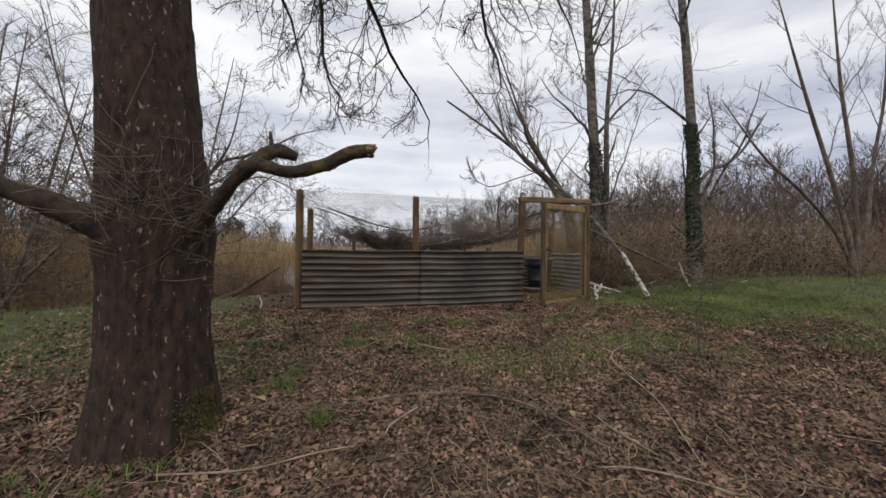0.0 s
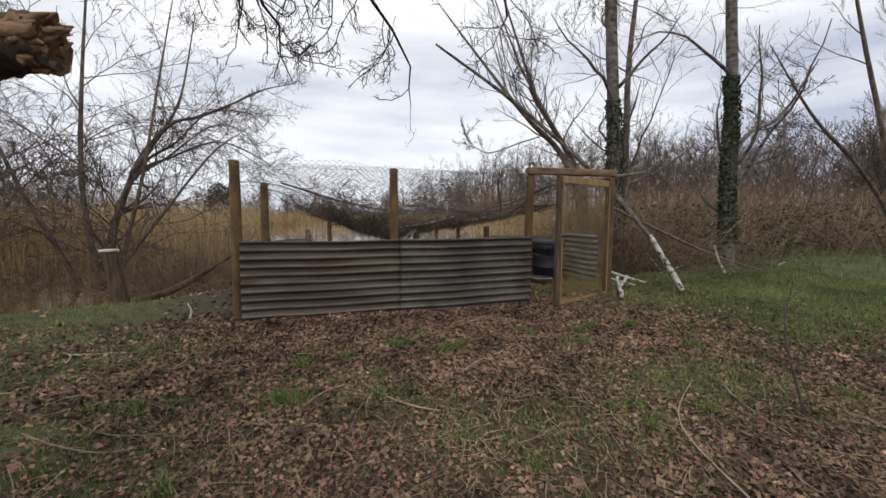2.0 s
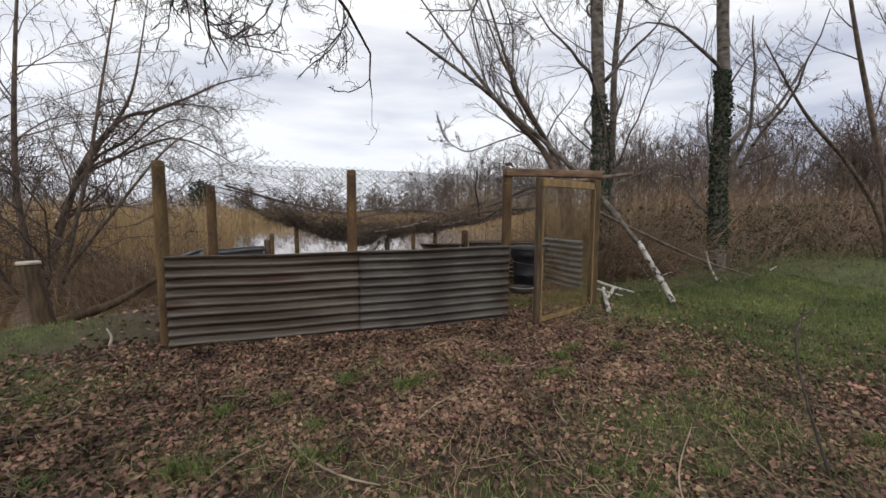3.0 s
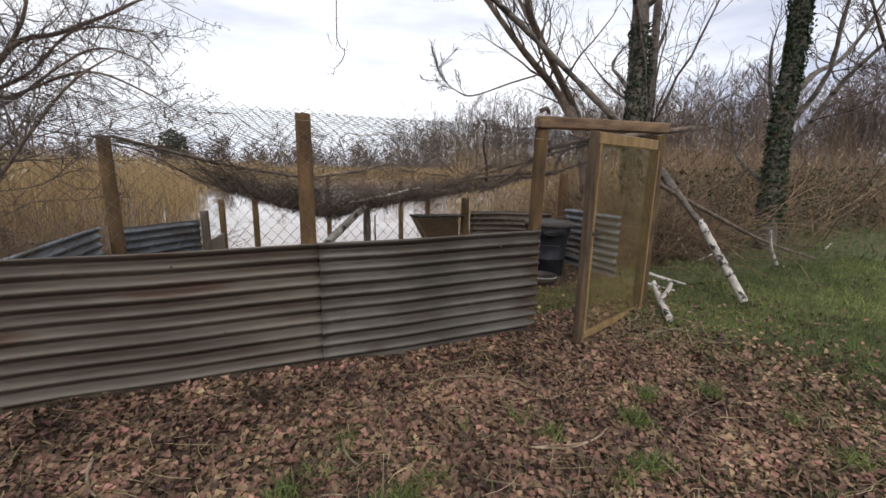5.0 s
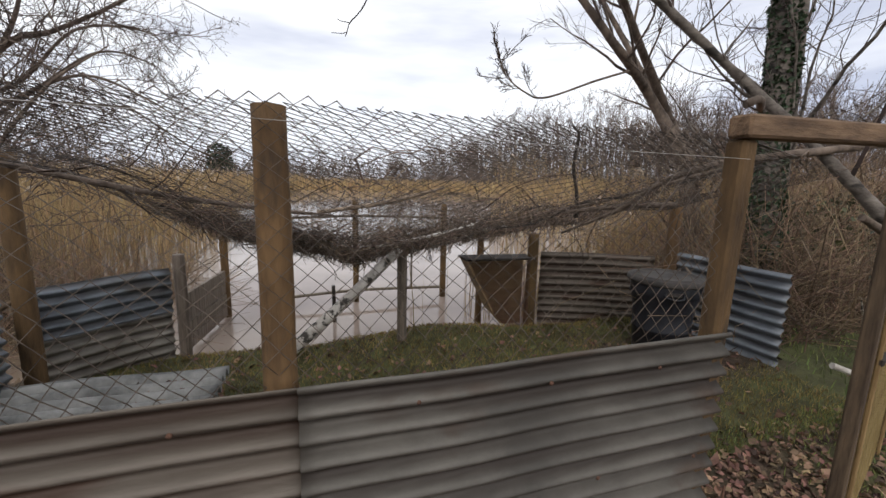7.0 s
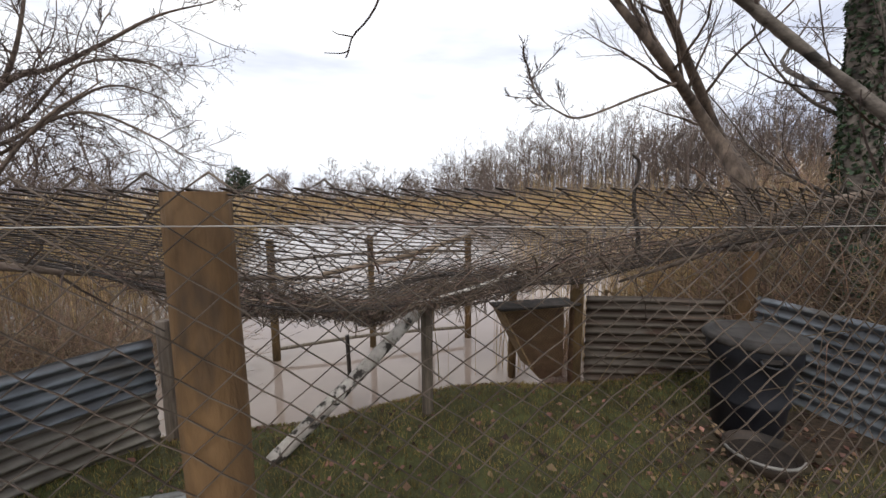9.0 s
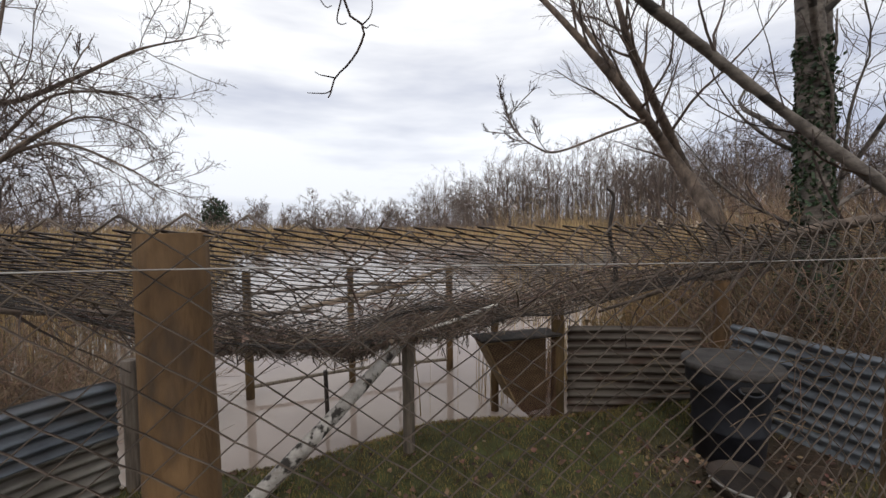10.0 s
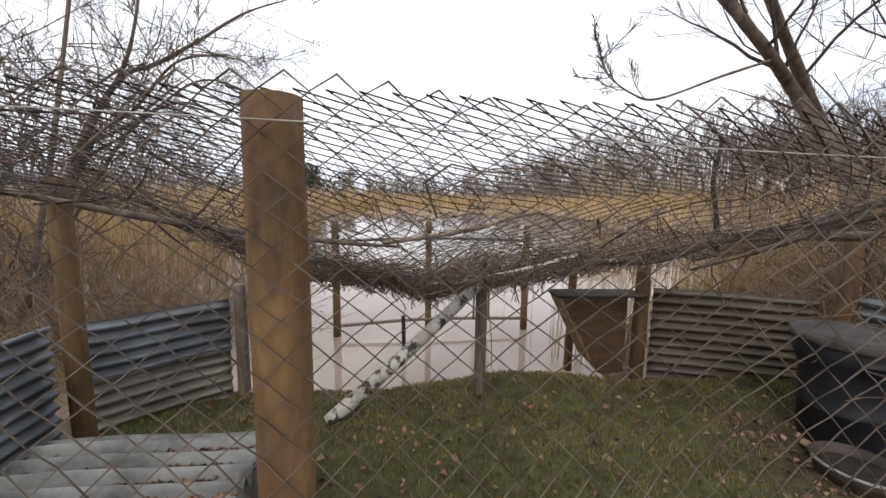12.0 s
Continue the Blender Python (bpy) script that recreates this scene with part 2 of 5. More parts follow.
# ---- mesh helpers ----
def mesh_np(name, verts, quads, mat, smooth=True):
    """A mesh from vertex and quad arrays."""
    me = bpy.data.meshes.new(name)
    quads = np.asarray(quads, dtype=np.int32)
    k = quads.shape[1]
    me.vertices.add(len(verts))
    me.vertices.foreach_set("co", np.asarray(verts, dtype=np.float32).ravel())
    me.loops.add(quads.size)
    me.loops.foreach_set("vertex_index", quads.ravel())
    me.polygons.add(len(quads))
    me.polygons.foreach_set("loop_start", np.arange(0, quads.size, k, dtype=np.int32))
    me.update(calc_edges=True)
    if smooth:
        me.polygons.foreach_set("use_smooth", np.ones(len(quads), dtype=bool))
    me.materials.append(mat)
    return me


def strands(P, R, sides=3):
    """Tapered tubes along N polylines of K points: P is (N, K, 3), R is (N, K). Returns vertices and quads."""
    P, R = np.asarray(P, float), np.asarray(R, float)
    n, k, _ = P.shape
    T = np.gradient(P, axis=1)
    T /= np.linalg.norm(T, axis=2, keepdims=True) + 1e-9
    ref = np.where(np.abs(T[:, :1, 2:3]) > 0.8, np.array([1.0, 0.1, 0.0]), np.array([0.05, 0.1, 1.0]))
    A = np.cross(T, np.broadcast_to(ref, T.shape))
    A /= np.linalg.norm(A, axis=2, keepdims=True) + 1e-9
    B = np.cross(T, A)
    ang = np.arange(sides) * 2 * np.pi / sides
    V = P[:, :, None, :] + R[:, :, None, None] * (np.cos(ang)[None, None, :, None] * A[:, :, None, :] + np.sin(ang)[None, None, :, None] * B[:, :, None, :])
    idx = np.arange(n * k * sides).reshape(n, k, sides)
    a, b = idx[:, :-1], idx[:, 1:]
    Q = np.stack([a, np.roll(a, -1, 2), np.roll(b, -1, 2), b], -1).reshape(-1, 4)
    return V.reshape(-1, 3), Q


def ribbons(P, W, rng):
    """Flat blades along N polylines, each turned at random about the upright."""
    n, k, _ = P.shape
    a = rng.uniform(0, np.pi, n)
    side = np.stack([np.cos(a), np.sin(a), rng.normal(0, 0.2, n)], -1)
    V = np.stack([P - W[:, :, None] * side[:, None, :], P + W[:, :, None] * side[:, None, :]], 2)
    idx = np.arange(n * k * 2).reshape(n, k, 2)
    Q = np.stack([idx[:, :-1, 0], idx[:, :-1, 1], idx[:, 1:, 1], idx[:, 1:, 0]], -1).reshape(-1, 4)
    return V.reshape(-1, 3), Q


def join(pieces):
    """Several (verts, quads) pairs as one."""
    vs, qs, o = [], [], 0
    for v, q in pieces:
        vs.append(v)
        qs.append(q + o)
        o += len(v)
    return np.concatenate(vs), np.concatenate(qs)


def obj(name, pair, mat, parent=None, label="", smooth=True):
    """One mesh object, under a parent if one is given."""
    ob = new(name, mesh_np(name, pair[0], pair[1], mat, smooth))
    if parent:
        ob.parent = parent
    if label:
        ob["label"] = label
    return ob


def thing(name, label, category, group="", kind="", at=(0, 0, 0)):
    """An Empty at the base of a thing, to parent its parts."""
    e = new(name)
    e.location = at
    e.empty_display_size = 0.1
    return tagged(e, label, category, group, kind)


def smooth_line(pts, radii, k):
    """A polyline through control points, resampled to k points by Catmull-Rom."""
    p = np.array(pts, float)
    r = np.array(radii, float)
    q = np.vstack([2 * p[0] - p[1], p, 2 * p[-1] - p[-2]])
    out, rad = [], []
    for u in np.linspace(0, len(p) - 1 - 1e-6, k):
        i, f = int(u), u - int(u)
        a, b, c, d = q[i], q[i + 1], q[i + 2], q[i + 3]
        out.append(0.5 * (2 * b + (c - a) * f + (2 * a - 5 * b + 4 * c - d) * f * f + (3 * b - a - 3 * c + d) * f ** 3))
        rad.append(r[i] * (1 - f) + r[i + 1] * f)
    return np.array(out), np.array(rad)


def rough_tube(pts, radii, k, sides, lump, seed, cap=True):
    """A closed, lumpy limb or post along a line."""
    P, R = smooth_line(pts, radii, k)
    V, Q = strands(P[None], R[None], sides)
    rng = np.random.default_rng(seed)
    V = V.reshape(k, sides, 3)
    for i in range(k):
        for j in range(sides):
            d = V[i, j] - P[i]
            nz = noise.noise(Vector((P[i] * 2.5 + d * 5 + seed))) + 0.45 * noise.noise(Vector((P[i] * 14 + d * 24 + seed)))
            V[i, j] = P[i] + d * (1 + lump * nz + rng.normal(0, lump * 0.15))
    V = V.reshape(-1, 3)
    if cap:
        n = len(V)
        V = np.vstack([V, P[:1], P[-1:]])
        j = np.arange(sides)
        lo = np.stack([np.full(sides, n), (j + 1) % sides, j, j], -1)
        hi0 = (k - 1) * sides
        hi = np.stack([np.full(sides, n + 1), hi0 + j, hi0 + (j + 1) % sides, hi0 + (j + 1) % sides], -1)
        lo[:, 3], hi[:, 3] = lo[:, 0], hi[:, 0]
        tri = np.vstack([lo[:, :3], hi[:, :3]])
        return V, Q, tri
    return V, Q, None


def limb(name, pts, radii, mat, parent=None, label="", k=24, sides=14, lump=0.12, seed=1, smooth=True):
    """A lumpy limb as one mesh with closed ends."""
    V, Q, tri = rough_tube(pts, radii, k, sides, lump, seed)
    me = bpy.data.meshes.new(name)
    me.from_pydata([tuple(v) for v in V], [], [tuple(q) for q in Q] + [tuple(t) for t in tri])
    if smooth:
        me.polygons.foreach_set("use_smooth", [True] * len(Q) + [False] * len(tri))
    me.materials.append(mat)
    ob = new(name, me)
    if parent:
        ob.parent = parent
    if label:
        ob["label"] = label
    return ob


def kids(rng, P, R, n, t0, t1, ratio, angle, k, lift, wob, thin=0.36, min_len=0.0):
    """Side branches of N parent lines: n on each, between t0 and t1 of its length."""
    N, K, _ = P.shape
    t = rng.uniform(t0, t1, (N, n)) * (K - 1)
    i = np.minimum(t.astype(int), K - 2)
    f = (t - i)[..., None]
    rows = np.arange(N)[:, None]
    base = P[rows, i] * (1 - f) + P[rows, i + 1] * f
    tan = P[rows, i + 1] - P[rows, i]
    tan /= np.linalg.norm(tan, axis=2, keepdims=True) + 1e-9
    length = np.linalg.norm(P[:, 1:] - P[:, :-1], axis=2).sum(1)[:, None] * ratio * rng.uniform(0.5, 1.2, (N, n)) * (1.15 - 0.6 * t / (K - 1))
    length = np.maximum(length, min_len)
    rv = rng.normal(0, 1, (N, n, 3))
    rv -= (rv * tan).sum(2, keepdims=True) * tan
    rv /= np.linalg.norm(rv, axis=2, keepdims=True) + 1e-9
    a = np.radians(rng.normal(angle, angle * 0.22, (N, n)))[..., None]
    d = (np.cos(a) * tan + np.sin(a) * rv).reshape(-1, 3)
    base, length = base.reshape(-1, 3), length.reshape(-1)
    r0 = ((R[rows, i] * (1 - f[..., 0]) + R[rows, i + 1] * f[..., 0]) * thin).reshape(-1)
    pts = [base]
    for j in range(k - 1):
        d = d + rng.normal(0, wob, d.shape) + np.array([0, 0, lift])
        d /= np.linalg.norm(d, axis=1, keepdims=True)
        pts.append(pts[-1] + d * (length / (k - 1))[:, None])
    P2 = np.stack(pts, 1)
    R2 = r0[:, None] * np.linspace(1, 0.16, k)[None, :]
    return P2, R2


def crown(rng, P, R, plan):
    """Successive orders of branches; plan rows are the arguments of kids after R, with the smallest radius last."""
    out = []
    for n, t0, t1, ratio, angle, k, lift, wob, least in plan:
        P, R = kids(rng, P, R, n, t0, t1, ratio, angle, k, lift, wob)
        R = np.maximum(R, least)
        out.append(strands(P, R, 4 if least > 0.006 else 3) if least > 0.003 else ribbons(P, R * 1.15, rng))
    return out


# ---- ground and water ----
WATER_LEVEL = 0.40


def bank(x, y):
    """Metres inside the pond's edge (positive) or on land (negative)."""
    front = y - (8.75 - 0.55 * np.clip(-0.7 - x, 0, 2.6) + 0.25 * np.sin(x * 0.8) + 0.12 * np.sin(x * 2.3 + 1)) - 0.3 * np.clip(x - 3.5, 0, 2)
    right = (5.2 + (y - 9.0) * 1.15 + 0.5 * np.sin(y * 0.5)) - x
    left = x + 30
    far = 75 + 6 * np.sin(x * 0.07) - y
    return np.minimum(np.minimum(front, right * 0.75), np.minimum(left, far))


def height(x, y):
    z = np.interp(y, [-30, -6, -2, 0, 1, 2, 2.9, 3.7, 4.5, 5.3, 5.9, 7, 14], [-0.9, -0.5, -0.15, 0.08, 0.22, 0.36, 0.48, 0.56, 0.605, 0.63, 0.675, 0.69, 0.75])
    z = z + 0.03 * np.clip(x - 3.2, 0, 8) * np.clip((y - 2.2) / 1.5, 0, 1)
    z = z + 0.06 * np.exp(-((x + 0.84) ** 2 + (y - 2.6) ** 2) / 0.3)
    z = z + 0.018 * np.clip(x - 11, 0, 60) * np.clip((y + 10) / 20, 0, 1)
    z = z + 0.02 * np.sin(x * 1.7 + 0.5) * np.sin(y * 1.3) + 0.01 * np.sin(x * 4.1) * np.sin(y * 3.7 + 1)
    inside = bank(x, y)
    t = np.clip((inside + 0.9) / 1.6, 0, 1)
    t = t * t * (3 - 2 * t)
    return z * (1 - t) + t * -0.1


def ground_z(x, y):
    return float(height(np.array([float(x)]), np.array([float(y)]))[0])


def cover(x, y):
    """How grassy the ground is, 0 litter to 1 turf."""
    edge = 0.35 * np.sin(y * 1.5) + 0.2 * np.sin(y * 4 + x)
    g = np.clip((x - 3.9 + edge) / 1.3, 0, 1) * np.clip((y - 2.7 - 0.12 * np.clip(x - 4, 0, 5)) / 0.9, 0, 1)
    g = np.maximum(g, np.clip((-0.3 - x + edge) / 1.0, 0, 1) * np.clip((y - 2.9) / 1.0, 0, 1) * 0.85)
    band = np.exp(-((y - 3.65 + 0.12 * (x - 1)) / 0.75) ** 2) * 0.95
    g = np.maximum(g, band * (0.5 + 0.5 * np.sin(x * 2.2 + 0.7) * np.sin(y * 3.1 + x)))
    g = np.maximum(g, 0.3 * np.clip(np.sin(x * 1.9 + 2) * np.sin(y * 2.3), 0, 1))
    inside = (x > -0.3) & (x < 5.2) & (y > 6.05)
    g = g * np.clip((18 - np.hypot(x - 3, y - 4)) / 6, 0, 1)
    bare = np.clip((x - 3.5) / 0.5, 0, 1) * np.clip((7.7 - y) / 0.5, 0, 1) * np.clip((y - 6.5) / 0.3, 0, 1)
    return np.clip(np.where(inside, 0.92 - 0.75 * bare, g), 0, 1)


def axis(lo, hi, a, b, fine):
    """Grid lines: fine between a and b, widening outward."""
    mid = np.arange(a, b, fine)
    up, dn, step = [b], [a], fine
    while up[-1] < hi:
        step *= 1.18
        up.append(min(up[-1] + step, hi))
    step = fine
    while dn[-1] > lo:
        step *= 1.18
        dn.append(max(dn[-1] - step, lo))
    return np.array(dn[:0:-1] + list(mid) + up)


gx, gy = axis(-900, 900, -5, 10, 0.07), axis(-900, 900, -1.5, 10, 0.07)
X, Y = np.meshgrid(gx, gy)
Z = height(X, Y)
rough = np.array([noise.fractal(Vector((a * 2.2, b * 2.2, 0)), 1.0, 2.0, 3) if -6 < a < 11 and -2 < b < 11 else 0.0 for a, b in zip(X.ravel(), Y.ravel())]).reshape(X.shape)
Z = Z + 0.025 * rough
gi = np.arange(X.size).reshape(X.shape)
gq = np.stack([gi[:-1, :-1], gi[:-1, 1:], gi[1:, 1:], gi[1:, :-1]], -1).reshape(-1, 4)
ground = obj("ground", (np.stack([X, Y, Z], -1).reshape(-1, 3), gq), GROUND)
tagged(ground, "uneven woodland ground with leaf litter, soil and rough turf", "ground", kind="structure")
attr = ground.data.attributes.new("cover", "FLOAT", "POINT")
attr.data.foreach_set("value", (cover(X, Y) + 0.25 * rough).clip(0, 1).astype(np.float32).ravel())

wv = np.array([[-60, 5.6, WATER_LEVEL], [95, 5.6, WATER_LEVEL], [95, 90, WATER_LEVEL], [-60, 90, WATER_LEVEL]], float)
water = obj("water", (wv, np.array([[0, 1, 2, 3]])), WATER)
tagged(water, "still brown pond water reflecting the pale sky", "water", kind="structure")


# ---- enclosure ----
def corrugated(name, a, b, z0, z1, mat, label, seed, pitch=0.076, amp=0.0155, dz=0.0, nails=0):
    """A corrugated sheet with level ridges between two plan points; thickness on both faces."""
    rng = np.random.default_rng(seed)
    a, b = np.array(a, float), np.array(b, float)
    L = np.linalg.norm(b - a)
    along = (b - a) / L
    nrm = np.array([along[1], -along[0]])
    nu, nv = max(int(L / 0.08), 8), int((z1 - z0) / pitch * 12)
    u, v = np.linspace(0, 1, nu), np.linspace(0, 1, nv)
    U, Vv = np.meshgrid(u, v)
    h = z0 + (z1 - z0) * Vv + dz * U
    off = amp * np.cos(Vv * (z1 - z0) / pitch * 2 * np.pi)
    off = off + 0.006 * np.sin(U * 5 + seed) * Vv + 0.003 * np.sin(U * 13 + seed * 2)
    h = h + 0.004 * np.sin(U * 7 + seed)
    pts = []
    for th in (0.0, 0.0025):
        pts.append(np.stack([a[0] + along[0] * L * U + nrm[0] * (off + th), a[1] + along[1] * L * U + nrm[1] * (off + th), h], -1).reshape(-1, 3))
    gi = np.arange(nu * nv).reshape(nv, nu)
    q = np.stack([gi[:-1, :-1], gi[:-1, 1:], gi[1:, 1:], gi[1:, :-1]], -1).reshape(-1, 4)
    n = nu * nv
    rim = np.concatenate([gi[0, :], gi[1:, -1], gi[-1, -2::-1], gi[-2:0:-1, 0]])
    rq = np.stack([rim, np.roll(rim, -1), np.roll(rim, -1) + n, rim + n], -1)
    ob = obj(name, (np.concatenate(pts), np.concatenate([q[:, ::-1], q + n, rq])), mat)
    # Rust streaks plus shading painted in: grooves darken along the corrugation wave.
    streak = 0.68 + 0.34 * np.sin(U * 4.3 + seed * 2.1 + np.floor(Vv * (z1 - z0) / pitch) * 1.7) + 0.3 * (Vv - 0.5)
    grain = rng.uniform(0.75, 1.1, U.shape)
    stain_and_shade = (np.clip(-0.8 * np.cos(Vv * (z1 - z0) / pitch * 2 * np.pi) + 0.5, 0, 1) * streak * grain).clip(0, 0.95).ravel()
    at = ob.data.attributes.new("rust_and_shade", "FLOAT", "POINT")
    at.data.foreach_set("value", np.concatenate([stain_and_shade, stain_and_shade]).astype(np.float32))
    for k in range(nails):
        s = (k + 0.5) / nails
        zz = z0 + (z1 - z0) * (0.86 if k % 2 else 0.42)
        zz = z0 + round((zz - z0) / pitch) * pitch
        x, y = a + along * L * s + nrm * (amp + 0.004)
        nv_, nq_ = strands(np.array([[[x - nrm[0] * 0.004, y - nrm[1] * 0.004, zz], [x, y, zz], [x + nrm[0] * 0.003, y + nrm[1] * 0.003, zz]]]), np.array([[0.009, 0.008, 0.001]]), 8)
        obj("nail_head", (nv_, nq_), RUST, ob)
    return tagged(ob, label, "metal sheet", "corrugated sheets of the pen")


def post(name, x, y, z0, z1, r, mat, label, seed=1, lean=(0, 0), square=False, category="fence post", group=""):
    """A round or squared timber post."""
    if square:
        bm = bmesh.new()
        bmesh.ops.create_cube(bm, size=1)
        bmesh.ops.scale(bm, vec=(2 * r, 2 * r, z1 - z0), verts=bm.verts)
        bmesh.ops.bevel(bm, geom=bm.edges[:], offset=0.006, segments=1, affect="EDGES")
        me = bpy.data.meshes.new(name)
        bm.to_mesh(me)
        bm.free()
        me.materials.append(mat)
        ob = new(name, me)
        ob.location = (x + lean[0] / 2, y + lean[1] / 2, (z0 + z1) / 2)
        ob.rotation_euler = (-math.atan2(lean[1], z1 - z0), math.atan2(lean[0], z1 - z0), 0.05 * seed)
    else:
        h = z1 - z0
        fr = (0, 0.2, 0.4, 0.6, 0.8, 1)
        ob = limb(name, [(lean[0] * q, lean[1] * q, h * q) for q in fr], [r * 1.04, r * 1.03, r * 1.02, r * 1.01, r, r * 0.96], mat, k=22, sides=16, lump=0.05, seed=seed)
        ob.location = (x, y, z0)
    return tagged(ob, label, category, group)


FY = 5.86
ISO = Matrix.Identity(4)


def box(name, size, mat, parent=None, m=ISO, bevel=0.006, label=""):
    """A bevelled board; m is its pose in the world, or in its parent's axes."""
    bm = bmesh.new()
    bmesh.ops.create_cube(bm, size=1)
    bmesh.ops.scale(bm, vec=size, verts=bm.verts)
    bmesh.ops.bevel(bm, geom=bm.edges[:], offset=bevel, segments=1, affect="EDGES")
    me = bpy.data.meshes.new(name)
    bm.to_mesh(me)
    bm.free()
    me.materials.append(mat)
    ob = new(name, me)
    if parent:
        ob.parent = parent
    ob.matrix_basis = m
    if label:
        ob["label"] = label
    return ob


def tube_part(name, pts, r, mat, parent=None, label="", k=16, sides=6):
    """A plain bent rod or wire."""
    P, R = smooth_line(pts, [r] * len(pts), k)
    return obj(name, strands(P[None], R[None], sides), mat, parent, label)


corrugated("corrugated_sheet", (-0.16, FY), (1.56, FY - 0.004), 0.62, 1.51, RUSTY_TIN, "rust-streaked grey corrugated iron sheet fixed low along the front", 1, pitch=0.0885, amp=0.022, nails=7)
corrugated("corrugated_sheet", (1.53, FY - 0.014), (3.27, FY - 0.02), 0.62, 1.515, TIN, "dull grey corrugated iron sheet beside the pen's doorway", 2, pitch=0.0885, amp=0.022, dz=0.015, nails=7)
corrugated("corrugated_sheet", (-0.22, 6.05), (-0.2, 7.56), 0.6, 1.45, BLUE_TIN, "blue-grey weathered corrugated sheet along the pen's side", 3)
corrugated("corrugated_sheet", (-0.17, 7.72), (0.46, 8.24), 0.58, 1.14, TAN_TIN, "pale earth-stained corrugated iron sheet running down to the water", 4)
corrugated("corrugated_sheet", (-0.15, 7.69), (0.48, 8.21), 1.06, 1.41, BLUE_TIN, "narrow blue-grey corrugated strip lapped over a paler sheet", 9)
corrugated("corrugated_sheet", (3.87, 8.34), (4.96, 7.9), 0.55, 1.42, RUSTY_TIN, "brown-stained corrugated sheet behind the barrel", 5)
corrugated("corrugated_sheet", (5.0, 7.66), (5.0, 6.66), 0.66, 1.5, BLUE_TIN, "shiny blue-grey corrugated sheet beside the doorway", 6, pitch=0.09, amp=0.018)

posts = "posts of the pen"
post("fence_post", -0.2, 5.97, 0.5, 2.35, 0.053, POST, "weathered round timber corner post of the pen", 2, group=posts)
post("fence_post", 1.476, 5.94, 0.5, 2.335, 0.05, POST, "round golden-brown timber post behind the tin", 3, group=posts)
post("fence_post", -0.07, 7.56, 0.5, 2.24, 0.054, POST, "round timber post at the bend of the pen's side", 4, group=posts)
post("fence_post", 0.52, 8.3, 0.2, 1.5, 0.045, GREY_WOOD, "short grey timber post at the water's edge", 5, group=posts)
post("fence_post", 3.82, 8.42, 0.2, 1.6, 0.06, POST, "short timber post holding brown tin", 6, group=posts)
post("fence_post", 5.06, 7.8, 0.4, 1.97, 0.06, POST, "timber corner post behind the barrel", 8, group=posts)
post("prop_post", 2.3, 8.03, 0.4, 1.62, 0.042, GREY_WOOD, "dark grey timber prop standing in the grass", 7, category="post")
for k, (px, py, top, r) in enumerate([(0.5, 10.0, 1.5, 0.045), (0.95, 10.18, 1.85, 0.045), (2.1, 10.3, 1.85, 0.04), (3.39, 10.28, 1.8, 0.045), (3.45, 9.0, 1.62, 0.04)]):
    post("water_post", px, py, -0.12, top, r, POST, "weathered timber post standing in the pond water", 10 + k, category="post", group="posts in the pond")
post("marker_stick", 1.78, 9.5, -0.1, 0.86, 0.022, DARK_WOOD, "short black stake standing in the water", 21, lean=(-0.02, 0), category="stake")
rail = thing("water_rail", "thin grey rails nailed between the water posts", "rail", at=(0.95, 10.25, 0.55))
tube_part("lower_rail", [(0.0, -0.06, -0.02), (1.15, 0.02, 0.02), (2.44, 0.03, 0.0)], 0.022, GREY_WOOD, rail, sides=6)
tube_part("upper_rail", [(0.0, -0.06, 1.05), (1.15, 0.02, 1.08), (2.44, 0.03, 1.05)], 0.02, GREY_WOOD, rail, sides=6)
tube_part("upright", [(1.75, 0.02, 0.0), (1.75, 0.02, 0.6)], 0.014, GREY_WOOD, rail, sides=6)
tube_part("upright", [(1.95, 0.02, 0.0), (1.95, 0.02, 0.62)], 0.014, GREY_WOOD, rail, sides=6)
side_board = thing("side_board", "brown plank fence panel at the water's edge", "board", at=(0.4, 9.2, 0.4))
for k in range(4):
    box("board", (0.03, 0.98, 0.135), GREY_WOOD, side_board, pose(0.03 + 0.004 * (k % 2), 0.25, 0.1 + 0.145 * k, 0, 0, -8))

# doorway and open door
doorway = thing("door_frame", "weathered timber door frame of the pen", "door frame", at=(3.24, 5.9, 0.6))
box("jamb", (0.085, 0.085, 1.74), POST, doorway, pose(0.02, 0, 0.86, 0.0, 0.9, 3), bevel=0.012)
box("jamb", (0.1, 0.09, 1.76), POST, doorway, pose(1.31, 0, 0.86), bevel=0.01)
box("lintel", (1.4, 0.1, 0.09), LINTEL, doorway, pose(0.67, -0.02, 1.79, 0, -1.0, 0.5), bevel=0.01)
limb("twig", [(-0.02, -0.03, 1.86), (0.03, -0.05, 1.88), (0.08, -0.02, 1.85)], [0.02, 0.018, 0.014], WILLOW, doorway, k=6, sides=6)

door = thing("pen_door", "golden timber frame door with fine wire mesh, standing open", "door", at=(4.5, 5.84, 0.69))
door.rotation_euler = (0, 0, math.atan2(5.44 - 5.84, 3.36 - 4.5))
DW, DH = 1.19, 1.6
box("stile", (0.055, 0.045, DH), STUMP, door, pose(0.03, 0, DH / 2))
box("stile", (0.065, 0.045, DH), STUMP, door, pose(DW - 0.03, 0, DH / 2))
box("bead", (0.018, 0.014, DH - 0.14), DOOR_WOOD, door, pose(0.068, 0.03, DH / 2 - 0.02), 0.003, "golden timber bead")
box("bead", (0.018, 0.014, DH - 0.14), DOOR_WOOD, door, pose(DW - 0.074, 0.03, DH / 2 - 0.02), 0.003, "golden timber bead")
